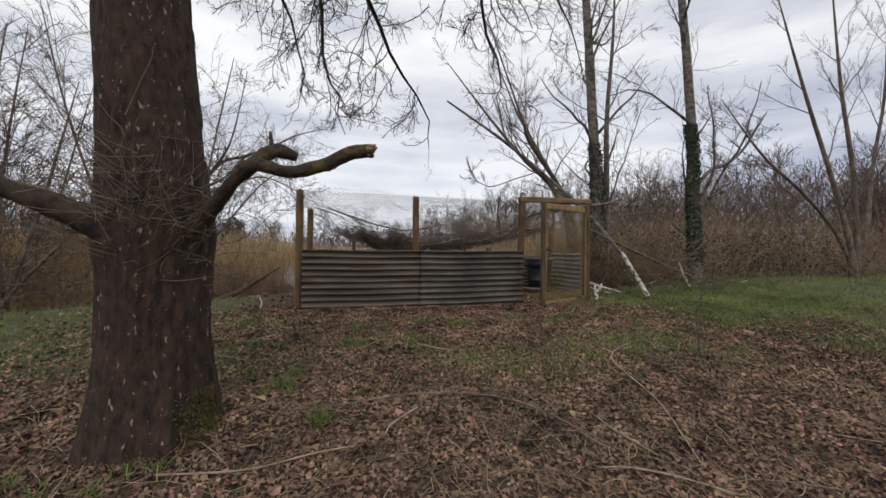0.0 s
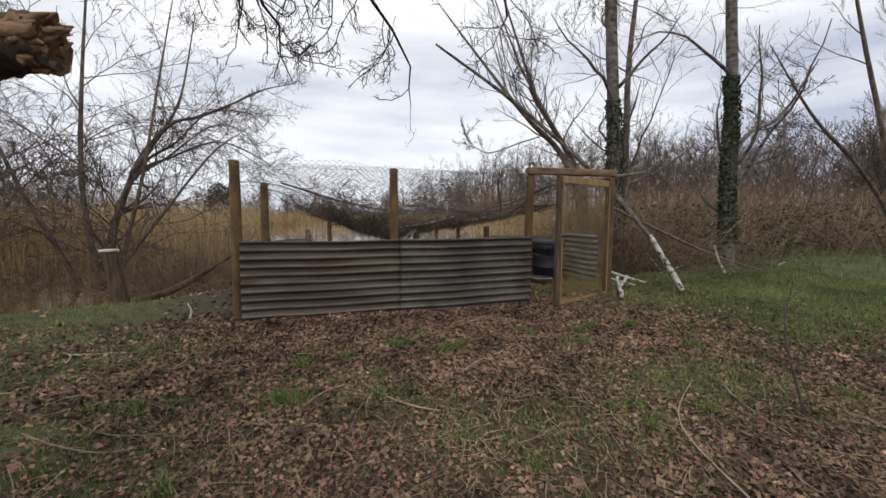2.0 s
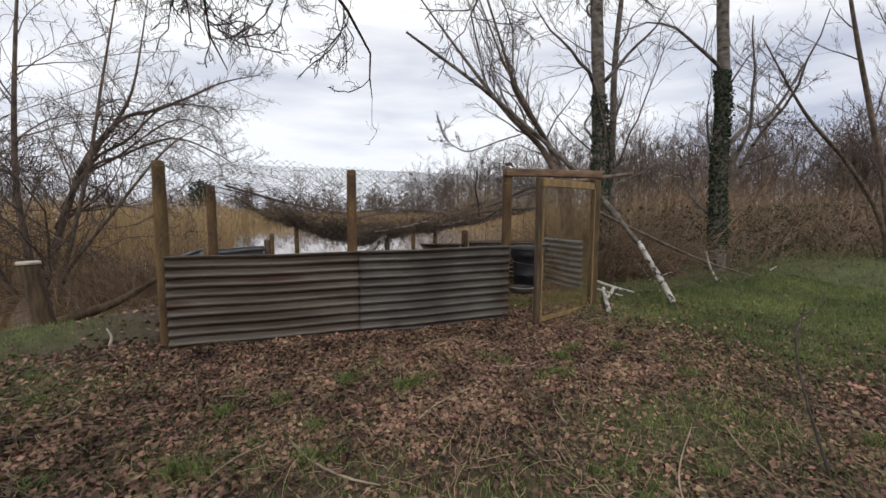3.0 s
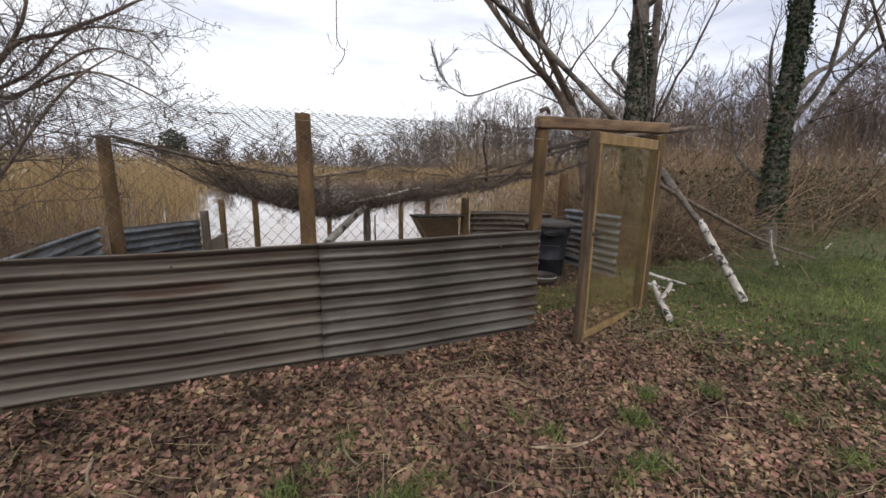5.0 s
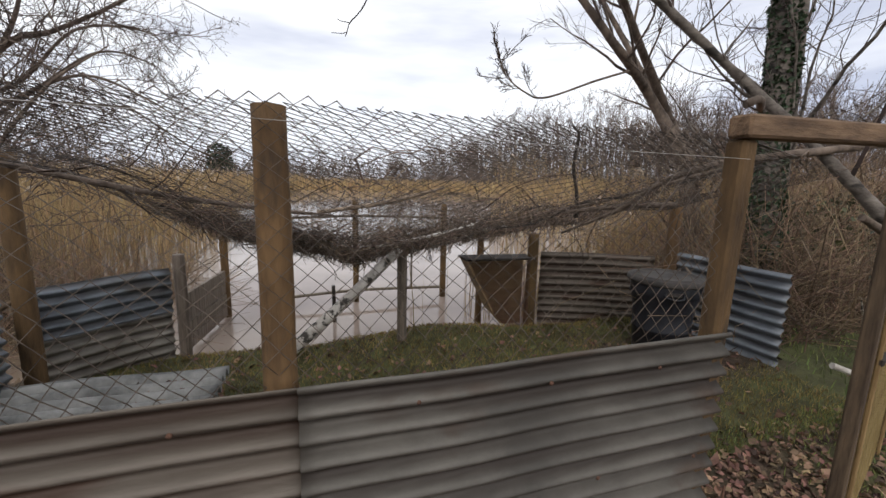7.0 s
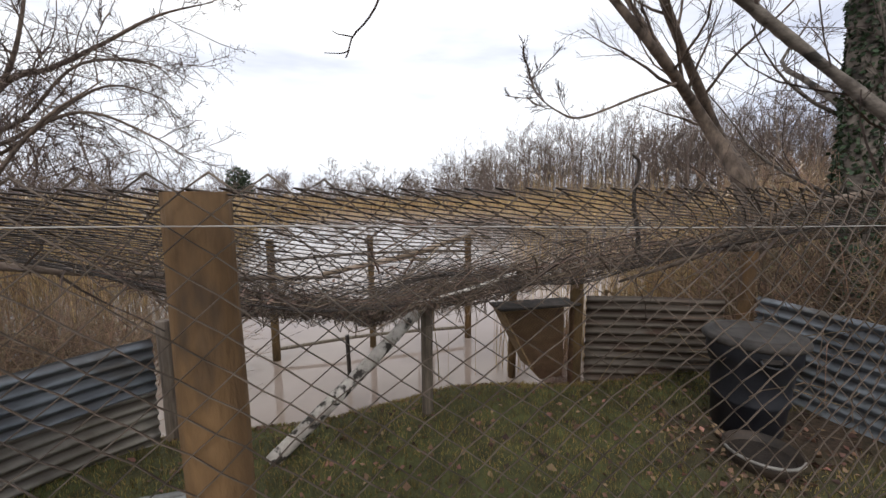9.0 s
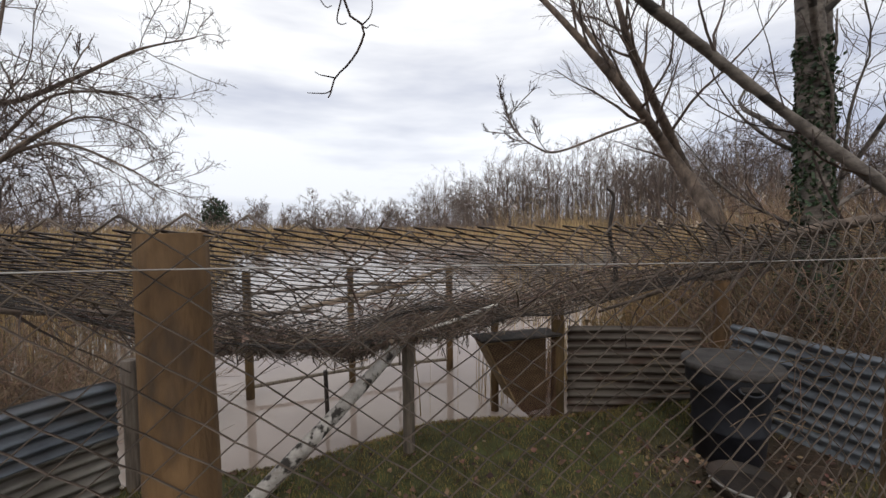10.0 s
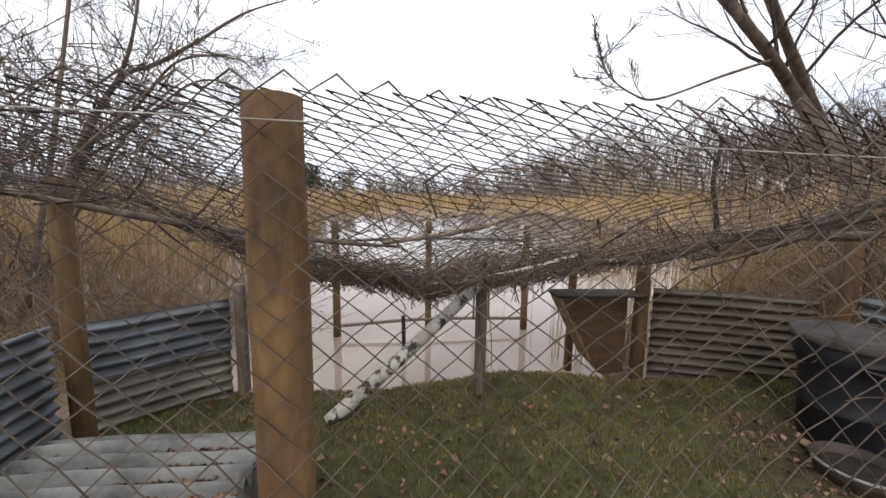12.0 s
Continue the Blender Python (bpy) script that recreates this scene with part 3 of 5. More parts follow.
box("top_rail", (DW - 0.13, 0.04, 0.085), DOOR_WOOD, door, pose(DW / 2, 0, DH - 0.045), label="pale sawn top rail")
box("bottom_rail", (DW - 0.13, 0.035, 0.05), DOOR_WOOD, door, pose(DW / 2, 0, 0.03))
latch = box("latch", (0.11, 0.02, 0.03), DARK_WOOD, door, pose(DW - 0.12, 0.035, 0.86), label="small dark iron latch")


def diamond(width, h, cell, r, origin, ux, uz, shape=None, aspect=1.0):
    """Chain-link wires over a width by height field; shape moves the points."""
    nx = int(width / cell) + 1
    nz = int(h / (cell * aspect))
    i = np.arange(nx)[:, None]
    k = np.arange(nz + 1)[None, :]
    u = (i + ((k + i) % 2) * 1.0 - 0.5 * 0) * cell + 0 * k
    u = np.clip(i * cell + np.where((k + i) % 2 == 0, -0.5, 0.5) * cell * 1.02, 0, width)
    v = np.broadcast_to(k * cell * aspect, u.shape).astype(float)
    P = np.array(origin) + u[..., None] * np.array(ux) + v[..., None] * np.array(uz)
    off = np.where(k % 2 == 0, r, -r)[..., None] * np.cross(ux, uz)
    P = P + off
    if shape:
        P = shape(P)
    return strands(P, np.full(P.shape[:2], r), 3)


obj("mesh", diamond(DW - 0.1, DH - 0.11, 0.023, 0.0016, (0.05, 0.02, 0.05), (1, 0, 0), (0, 0, 1), aspect=0.65), YELLOW_WIRE, door, "fine yellowed wire mesh")

# front netting
netting = thing("front_netting", "slack rusty chain-link netting along the pen's front", "wire netting", at=(0, 0, 0.7))


def front_shape(P):
    x, z = P[..., 0], P[..., 2]
    P = P.copy()
    z = np.interp(z, [-0.1, 1.05, 1.3, 1.95], [-0.1, 1.05, 1.25, 1.7])
    f = np.clip((z + 0.7 - 1.4) / 0.95, 0, 1)
    P[..., 2] = z + f * (0.025 * np.sin(x * 2.1 + 0.4) + 0.012 * np.sin(x * 9))
    P[..., 1] += 0.03 * np.clip((0.87 - z) / 0.1, 0, 1) + (0.02 * np.sin(x * 3.3 + z * 2) + 0.015 * np.sin(z * 6 + x)) * np.clip((z - 0.8) / 0.2, 0, 1) * np.clip(np.abs(x - 1.475) * 3 - 0.2, 0, 1) - 0.004
    P[..., 0] += 0.012 * np.sin(z * 7 + x * 4)
    return P


obj("mesh", diamond(3.4, 1.95, 0.037, 0.0021, (-0.2, 5.885, -0.02), (1, 0, 0), (0, 0, 1), front_shape, 1.15), WIRE, netting)
tube_part("straining_wire", [(-0.2, 5.87, 1.6), (0.6, 5.87, 1.597), (1.47, 5.872, 1.588), (2.4, 5.87, 1.562), (3.25, 5.84, 1.55)], 0.0012, PALE_WIRE, netting, k=40, label="pale straining wire")


def roof_z(x, y):
    """Height of the sagging netting over the pen."""
    valley = np.interp(x, [-0.2, 0.4, 1.0, 1.5, 1.9, 2.3, 3.0, 3.8, 5.2], [2.15, 1.92, 1.64, 1.44, 1.4, 1.5, 1.56, 1.72, 1.95])
    fall = np.interp(y, [5.9, 6.3, 6.9, 7.5, 8.0, 8.6, 9.2, 10.3], [0.0, 0.16, 0.46, 0.74, 0.92, 1.0, 0.9, 0.5])
    ripple = 0.035 * np.sin(x * 4 + y * 2.6) + 0.03 * np.sin(x * 7.3 - y * 5.1) * np.sin(y * 3.7 + x * 2)
    return 2.34 * (1 - fall) + valley * fall + ripple * np.clip((y - 6) / 1.0, 0, 1)


roof = thing("roof_netting", "sagging rusty chain-link net roof over the pen", "wire netting", at=(0, 0, 2.3))


def roof_shape(P):
    P = P.copy()
    x, y = P[..., 0].copy(), P[..., 1].copy()
    t = np.clip((y - 5.9) / 4.4, 0, 1)
    left = np.interp(y, [5.9, 7.6, 8.9, 10.3], [-0.2, -0.12, 0.35, 0.6])
    right = np.interp(y, [5.9, 6.4, 8.1, 9.0, 10.3], [3.3, 4.9, 5.15, 4.3, 3.5])
    u = (x + 0.2) / 5.3
    P[..., 0] = left + u * (right - left) + 0.02 * np.sin(y * 9 + x * 3)
    P[..., 2] = roof_z(P[..., 0], y) - 2.3
    return P


obj("mesh", diamond(5.3, 4.4, 0.04, 0.0017, (-0.2, 5.9, 0), (1, 0, 0), (0, 1, 0), roof_shape, 1.0), NET_WIRE, roof)
tube_part("edge_wire", [(-0.2, 5.95, 0.04), (-0.1, 7.0, -0.05), (-0.1, 7.56, -0.08), (0.52, 8.3, -0.5), (0.95, 10.18, -0.5)], 0.003, WIRE, roof, k=30)
tube_part("edge_wire", [(3.3, 5.9, 0.04), (4.4, 6.4, -0.05), (5.06, 7.8, -0.36), (3.82, 8.42, -0.7), (3.4, 10.28, -0.5)], 0.003, WIRE, roof, k=30)

rng = np.random.default_rng(5)


def roof_debris():
    """Dead vine stems, twigs and leaves caught on the net roof."""
    n = 2500
    thin = rng.random(n) < 0.14
    clump = rng.normal(0, 1, (22, 2)) * [1.0, 0.36] + [2.3, 8.1]
    pick = rng.integers(0, 22, n)
    x = np.where(thin, rng.uniform(0.0, 4.8, n), clump[pick, 0] + rng.normal(0, 0.26, n))
    y = np.where(thin, rng.uniform(6.15, 9.9, n), clump[pick, 1] + rng.normal(0, 0.24, n))
    keep = (x > np.where(thin, 0.4, 0.9) - 0.1 * (y - 7)) & (x < 4.7) & (y > 6.15) & (y < 9.7)
    x, y = x[keep], y[keep]
    n = len(x)
    a = rng.normal(0.0, 0.7, n) + np.where(rng.random(n) < 0.25, np.pi / 2, 0)
    L = rng.uniform(0.15, 0.95, n) ** 1.2
    P = []
    bend = rng.normal(0, 0.5, n)
    for s in np.linspace(-0.5, 0.5, 6):
        px = x + np.cos(a + bend * s) * L * s
        py = np.clip(y + np.sin(a + bend * s) * L * s, 6.0, 10.2)
        P.append(np.stack([px, py, roof_z(px, py) + rng.normal(0.02, 0.05, n)], -1))
    P = np.stack(P, 1)
    tilt = np.where(rng.random(n) < 0.2, rng.uniform(0.0, 0.4, n), 0)
    P[:, :, 2] += tilt[:, None] * L[:, None] * np.linspace(0, 1, 6)[None]
    R = rng.uniform(0.0011, 0.0044, n)[:, None] * np.linspace(1, 0.5, 6)[None]
    m = 450
    hx, hy = rng.normal(2.4, 0.9, m), rng.normal(8.3, 0.4, m)
    hz = roof_z(hx, hy)
    dx, dy, L = rng.normal(0, 0.04, m), rng.normal(0, 0.04, m), rng.uniform(0.02, 0.13, m)
    H = np.stack([np.stack([hx + dx * s, hy + dy * s, hz + 0.02 - L * s], -1) for s in (0, 0.5, 1)], 1)
    return join([strands(P, R, 3), strands(H, np.full((m, 3), 0.0016), 3)])


def leaf_cloud(x, y, z, size, tilt=0.5, seed=3):
    """Curled dead leaves: a folded pair of quads at each place."""
    r = np.random.default_rng(seed)
    n = len(x)
    a = r.uniform(0, 2 * np.pi, n)
    nrm = np.stack([r.normal(0, tilt, n), r.normal(0, tilt, n), np.ones(n)], -1)
    nrm /= np.linalg.norm(nrm, axis=1, keepdims=True)
    d = np.stack([np.cos(a), np.sin(a), np.zeros(n)], -1)
    d -= (d * nrm).sum(1, keepdims=True) * nrm
    d /= np.linalg.norm(d, axis=1, keepdims=True)
    s = np.cross(nrm, d)
    c = np.stack([x, y, z], -1)
    L, W = size * r.uniform(0.6, 1.25, n), size * r.uniform(0.28, 0.5, n)
    lift = L * r.uniform(0.05, 0.35, n)
    curl = L * r.normal(0.1, 0.2, n)
    pts = []
    for u, w, h in ((-0.5, 0, 0), (-0.05, -1, 1), (-0.05, 0, 0), (-0.05, 1, 1), (0.5, 0, 2)):
        hh = lift if h == 1 else (curl if h == 2 else lift * 0)
        pts.append(c + d * (L * u)[:, None] + s * (W * w)[:, None] + nrm * (hh + 0.004)[:, None])
    V = np.stack(pts, 1).reshape(-1, 3)
    o = np.arange(n)[:, None] * 5
    Q = np.concatenate([o + np.array([0, 2, 1]), o + np.array([1, 2, 4]), o + np.array([0, 3, 2]), o + np.array([2, 3, 4])])
    return V, Q


tagged(obj("dead_vines", roof_debris(), VINE), "tangled dead vine stems matted over the sagging net roof", "dead vines", kind="stuff")
lc = rng.normal(0, 1, (26, 2)) * [0.85, 0.4] + [2.3, 8.2]
lp = lc[rng.integers(0, 26, 900)] + rng.normal(0, 0.2, (900, 2))
lx, ly = lp[:, 0].clip(1.2, 4.5), lp[:, 1].clip(6.5, 9.6)
tagged(obj("caught_leaves", leaf_cloud(lx, ly, roof_z(lx, ly) + rng.normal(0.01, 0.02, len(lx)), 0.042, 0.9, 8), VINE, smooth=False), "dry brown leaves caught in the net roof", "leaves", kind="stuff")


def fallen(name, pts, radii, mat, label, category="branch", k=24, sides=8, lump=0.15, seed=1, twigs=0, group=""):
    """A dead branch with side twigs."""
    e = thing(name, label, category, group, at=tuple(pts[0]))
    q = [tuple(np.array(p) - np.array(pts[0])) for p in pts]
    limb("stem", q, radii, mat, e, k=k, sides=sides, lump=lump, seed=seed)
    if twigs:
        r = np.random.default_rng(seed)
        P, R = smooth_line(q, radii, 12)
        out = crown(r, P[None], R[None], [(twigs, 0.2, 1, 0.28, 45, 5, 0.02, 0.2, 0.003), (3, 0.3, 1, 0.45, 40, 4, 0.0, 0.22, 0.0018)])
        tagged(obj("crown", join(out), TWIG, e), kind="stuff")
    return e


def on_roof(x, y, h=0.03):
    return (x, y, float(roof_z(np.array(x), np.array(y))) + h)


fallen("roof_branch", [(0.2, 6.8, 2.2), (0.62, 7.0, 2.08), (0.94, 7.2, 2.0), (1.4, 7.4, 1.92), (1.7, 7.55, 1.88)], [0.012, 0.015, 0.014, 0.012, 0.008], WILLOW, "long brown dead branch lying across the net roof", k=40, seed=31, twigs=22)
fallen("roof_branch", [(1.6, 7.55, 1.9), (2.1, 7.7, 1.96), (2.35, 7.75, 2.02), (2.6, 7.8, 2.08)], [0.014, 0.016, 0.014, 0.009], STICK, "pale stick jutting from the matted vines", k=24, seed=30, twigs=6)
fallen("roof_branch", [(5.6, 6.35, 2.5), (4.68, 6.6, 2.37), (4.26, 6.7, 2.31), (3.95, 6.9, 2.18), (3.83, 7.2, 1.95), (3.6, 7.6, 1.72)], [0.03, 0.028, 0.026, 0.022, 0.016, 0.009], WILLOW, "thick dark dead bough sprawled over the net's corner", k=60, sides=10, lump=0.3, seed=29, twigs=26)
fallen("roof_branch", [(4.55, 6.62, 2.34), (4.2, 6.95, 2.2), (3.7, 7.2, 2.02), (3.1, 7.5, 1.85)], [0.016, 0.014, 0.011, 0.006], WILLOW, "dark side bough lying on the net", k=40, seed=28, twigs=18)
fallen("roof_branch", [on_roof(1.9, 7.7, 0.02), on_roof(2.4, 7.75, 0.06), on_roof(2.9, 7.8, 0.1)], [0.016, 0.014, 0.012], WHITE_BIRCH, "pale birch stick lying on the net roof", seed=32, twigs=5)
fallen("roof_branch", [on_roof(2.9, 8.0, 0.05), on_roof(3.25, 7.9, 0.03), on_roof(3.7, 8.1, 0.08)], [0.02, 0.022, 0.014], WHITE_BIRCH, "pale forked birch stick on the net roof", seed=33)
fallen("roof_branch", [on_roof(4.4, 7.2, 0.02), on_roof(3.9, 7.4, 0.04), on_roof(3.2, 7.6, 0.05)], [0.025, 0.02, 0.012], WILLOW, "dark dead branch sprawled across the net roof", seed=34, twigs=14)
fallen("roof_branch", [on_roof(3.66, 7.5, 0.0), on_roof(3.65, 7.5, 0.2), on_roof(3.6, 7.5, 0.42), on_roof(3.63, 7.5, 0.66), on_roof(3.57, 7.5, 0.72)], [0.02, 0.015, 0.013, 0.012, 0.007], DARK_WOOD, "crooked black twig standing up from the net", seed=35, twigs=5)
fallen("roof_branch", [on_roof(1.0, 8.2, 0.03), on_roof(1.8, 8.4, 0.04), on_roof(2.8, 8.3, 0.04)], [0.022, 0.02, 0.012], WILLOW, "grey dead branch tangled in vines", seed=36, twigs=16)
fallen("birch_prop", [(1.24, 7.74, 0.7), (1.75, 7.88, 1.1), (2.27, 8.0, 1.55)], [0.05, 0.046, 0.04], WHITE_BIRCH, "white birch pole leaning on the prop", "log", k=30, sides=14, lump=0.1, seed=37)

# things in the pen
barrel = thing("barrel", "dark blue plastic barrel with a flat lid", "barrel", at=(4.42, 7.24, 0.67))


def lathe(name, prof, mat, parent, m=ISO, seg=40, label=""):
    """A turned shape from radius and height pairs."""
    a = np.linspace(0, 2 * np.pi, seg, endpoint=False)
    V = np.array([[r * np.cos(t), r * np.sin(t), z] for r, z in prof for t in a])
    idx = np.arange(len(prof) * seg).reshape(len(prof), seg)
    Q = np.stack([idx[:-1], np.roll(idx[:-1], -1, 1), np.roll(idx[1:], -1, 1), idx[1:]], -1).reshape(-1, 4)
    ob = obj(name, (V, Q), mat, parent, label)
    ob.matrix_basis = m
    return ob


lathe("body", [(0.001, 0), (0.195, 0), (0.205, 0.02), (0.222, 0.26), (0.234, 0.27), (0.226, 0.285), (0.24, 0.48), (0.262, 0.56), (0.272, 0.57), (0.272, 0.64), (0.262, 0.69)], BARREL, barrel)
lathe("lid", [(0.262, 0.675), (0.298, 0.672), (0.304, 0.685), (0.298, 0.712), (0.285, 0.72), (0.262, 0.716), (0.25, 0.728), (0.23, 0.73), (0.22, 0.722), (0.12, 0.726), (0.001, 0.728)], LID, barrel, label="grey-brown weathered lid")
tube_part("handle", [(-0.2, -0.2, 0.62), (-0.2, -0.225, 0.595), (-0.15, -0.27, 0.585), (-0.11, -0.285, 0.595), (-0.09, -0.27, 0.62)], 0.009, BARREL, barrel, k=20)
box("label_plate", (0.11, 0.008, 0.03), LID, barrel, pose(-0.15, -0.235, 0.62, 0, 0, -32), 0.002)
tub = thing("tub", "brown plastic tub with a pale rim along the front left", "tub", at=(4.1, 6.9, 0.66))
lathe("bowl", [(0.001, 0.01), (0.15, 0.01), (0.18, 0.1), (0.2, 0.15), (0.192, 0.15), (0.17, 0.1), (0.14, 0.03), (0.001, 0.03)], TUB, tub)
lathe("soil", [(0.178, 0.1), (0.1, 0.108), (0.001, 0.11)], WET_SOIL, tub, label="wet brown soil")
tube_part("rim", [(0.2 * math.cos(a), 0.2 * math.sin(a), 0.155) for a in np.linspace(2.7, 5.2, 12)], 0.009, PLASTIC, tub, "pale rim along the front left", k=40)

hopper = thing("feed_hopper", "tapered plywood feed hopper with a leaf-clogged wire mesh front", "hopper", at=(3.04, 8.36, 0.56))
bm = bmesh.new()
rim = [bm.verts.new(p) for p in ((0, 0.2, 0.78), (0.74, 0.2, 0.78), (0.74, 0.2, 0.0), (0.5, 0.2, 0.0), (0.3, 0.2, 0.22))]
bm.faces.new(rim)
for v in bmesh.ops.extrude_face_region(bm, geom=bm.faces[:])["geom"]:
    if isinstance(v, bmesh.types.BMVert):
        v.co.y += 0.014
back = bpy.data.meshes.new("back_panel")
bm.to_mesh(back)
bm.free()
back.materials.append(PLY)
panel = new("back_panel", back)
panel.parent = hopper
box("side_panel", (0.02, 0.22, 0.64), PLY, hopper, pose(0.15, 0.09, 0.5, 0, -28.2, 0))
box("top_board", (0.8, 0.26, 0.022), DARK_WOOD, hopper, pose(0.37, 0.09, 0.79, 0, 0.8, 0), label="dark stained top board")


def hopper_shape(P):
    """The mesh front narrows to the hopper's foot."""
    P = P.copy()
    left = np.interp(P[..., 2], [0, 0.22, 0.78], [0.5, 0.3, 0.02])
    P[..., 0] = left + (P[..., 0] - 0.02) / 0.7 * (0.72 - left)
    return P


obj("mesh", diamond(0.7, 0.76, 0.018, 0.0036, (0.02, -0.01, 0.01), (1, 0, 0), (0, 0, 1), hopper_shape, 0.8), RUST, hopper, "rusty fine wire mesh")

shelter = thing("nest_box", "low duck shelter roofed with leaf-strewn corrugated iron", "shelter", at=(0.1, 6.2, 0.66))
box("side", (0.025, 0.86, 0.3), GREY_WOOD, shelter, pose(0.02, 0.5, 0.16))
box("side", (0.025, 0.86, 0.3), GREY_WOOD, shelter, pose(0.9, 0.5, 0.16))
box("back", (0.86, 0.025, 0.3), GREY_WOOD, shelter, pose(0.46, 0.93, 0.16))


def shelter_roof():
    nx, ny = 20, 110
    u, v = np.meshgrid(np.linspace(-0.05, 0.97, nx), np.linspace(0.0, 0.98, ny))
    z = 0.34 + 0.036 * np.cos(v / 0.1 * 2 * np.pi) + 0.008 * np.sin(u * 6)
    g = np.arange(nx * ny).reshape(ny, nx)
    q = np.stack([g[:-1, :-1], g[:-1, 1:], g[1:, 1:], g[1:, :-1]], -1).reshape(-1, 4)
    V = np.stack([u, v, z], -1).reshape(-1, 3)
    n = len(V)
    rim = np.concatenate([g[0, :], g[1:, -1], g[-1, -2::-1], g[-2:0:-1, 0]])
    rq = np.stack([rim + n, np.roll(rim, -1) + n, np.roll(rim, -1), rim], -1)
    return np.vstack([V, V - [0, 0, 0.003]]), np.concatenate([q, q[:, ::-1] + n, rq])


obj("roof", shelter_roof(), PALE_TIN, shelter, "pale corrugated iron roof")
sx = rng.uniform(0.1, 1.05, 900)
sy = 6.2 + (rng.integers(0, 9, 900) + 0.5) * 0.1 + rng.normal(0, 0.012, 900)
tagged(obj("roof_leaves", leaf_cloud(sx, sy, np.full(900, 0.984), 0.04, 0.5, 12), LEAF, smooth=False), "dead leaves lying on the shelter roof", "leaves", kind="stuff")
tube = thing("wire_hoop", "bent rusty wire hoop at the sheet's foot", "wire", at=(3.12, 5.74, 0.66))
tube_part("wire", [(0, 0, 0), (0.03, -0.02, 0.11), (0.09, -0.02, 0.11), (0.1, -0.01, 0.05), (0.13, 0.0, 0.17), (0.16, 0.02, 0.17), (0.18, 0.03, 0)], 0.005, RUST, tube, k=40)

# ---- oak ----
oak = thing("oak_tree", "thick dark oak trunk with a broken side branch", "tree", at=(-0.85, 2.62, 0.4))


def oak_trunk():
    """Fluted trunk with root flare and furrowed bark."""
    k, sides = 150, 120
    zs = np.concatenate([np.linspace(-0.25, 0.6, 50), np.linspace(0.62, 3.2, 80), np.linspace(3.3, 7.5, 20)])
    V = np.zeros((k, sides, 3))
    a = np.linspace(0, 2 * np.pi, sides, endpoint=False)
    for i, z in enumerate(zs):
        r = np.interp(z, [-0.25, 0.0, 0.2, 0.6, 1.3, 2.3, 7.5], [0.37, 0.32, 0.295, 0.272, 0.262, 0.235, 0.17]) + 0.03 * np.exp(-((z - 1.2) / 0.2) ** 2)
        flare = np.clip(0.45 - z, 0, 0.7)
        rr = r * (1 + 0.035 * np.sin(3 * a + 0.6) + 0.02 * np.sin(5 * a + z)) + flare * 0.13 * np.maximum(0, np.sin(5 * a + 0.9)) ** 2
        cx, cy = np.interp(z, [0, 1.2, 2.6, 7.5], [0.0, 0.0, -0.1, -0.5]), 0.02 * z
        for j in range(sides):
            p = Vector((math.cos(a[j]) * 14, math.sin(a[j]) * 14, z * 3.2))
            f = noise.fractal(p * 0.55, 1.0, 2.0, 4)
            q = noise.cell(Vector((math.cos(a[j]) * 9, math.sin(a[j]) * 9, z * 5)))
            rr[j] += 0.012 * f + 0.007 * (q - 0.5) - 0.006 * abs(noise.noise(Vector((math.cos(a[j]) * 8, math.sin(a[j]) * 8, z * 1.6))))
        V[i, :, 0], V[i, :, 1], V[i, :, 2] = cx + rr * np.cos(a), cy + rr * np.sin(a), z
    g = np.arange(k * sides).reshape(k, sides)
    Q = np.stack([g[:-1], np.roll(g[:-1], -1, 1), np.roll(g[1:], -1, 1), g[1:]], -1).reshape(-1, 4)
    return V.reshape(-1, 3), Q


obj("trunk", oak_trunk(), OAK, oak)
limb("broken_branch", [(0.18, -0.08, 1.18), (0.3, -0.2, 1.28), (0.52, -0.46, 1.49), (0.62, -0.53, 1.5), (0.74, -0.6, 1.47), (0.89, -0.68, 1.5), (1.01, -0.72, 1.555), (1.1, -0.755, 1.565)], [0.085, 0.048, 0.036, 0.032, 0.029, 0.029, 0.031, 0.029], MOSSY, oak, "mossy broken branch with a torn end", k=130, sides=30, lump=0.34, seed=41)
tq = np.random.default_rng(42)
ta, tl, tr0 = tq.uniform(0, 6.28, 80), tq.uniform(0.012, 0.034, 80), tq.uniform(0, 0.026, 80)
along, side, upward = np.array([0.91, -0.38, 0.15]), np.array([0.38, 0.92, 0.0]), np.array([-0.14, 0.06, 0.99])
tb = np.array([1.085, -0.75, 1.563]) + (np.cos(ta) * tr0)[:, None] * side + (np.sin(ta) * tr0)[:, None] * upward
tl = tl * (1 + 0.45 * np.sin(ta))
TP = np.stack([tb + along * (tl * s)[:, None] + tq.normal(0, 0.003, (80, 3)) for s in (0, 0.45, 0.8, 1)], 1)
obj("torn_end", strands(TP, tq.uniform(0.003, 0.008, 80)[:, None] * np.array([1.2, 1, 0.7, 0.15]), 5), HEART, oak, "torn pale heartwood", smooth=False)
limb("stub", [(0.5, -0.44, 1.48), (0.56, -0.43, 1.53), (0.64, -0.42, 1.6), (0.7, -0.41, 1.6), (0.76, -0.4, 1.585)], [0.042, 0.036, 0.034, 0.032, 0.024], MOSSY, oak, k=50, sides=20, lump=0.35, seed=43)
limb("stub", [(0.64, -0.42, 1.6), (0.635, -0.43, 1.66), (0.63, -0.43, 1.7)], [0.016, 0.011, 0.006], MOSSY, oak, k=8, sides=8, lump=0.3, seed=44)
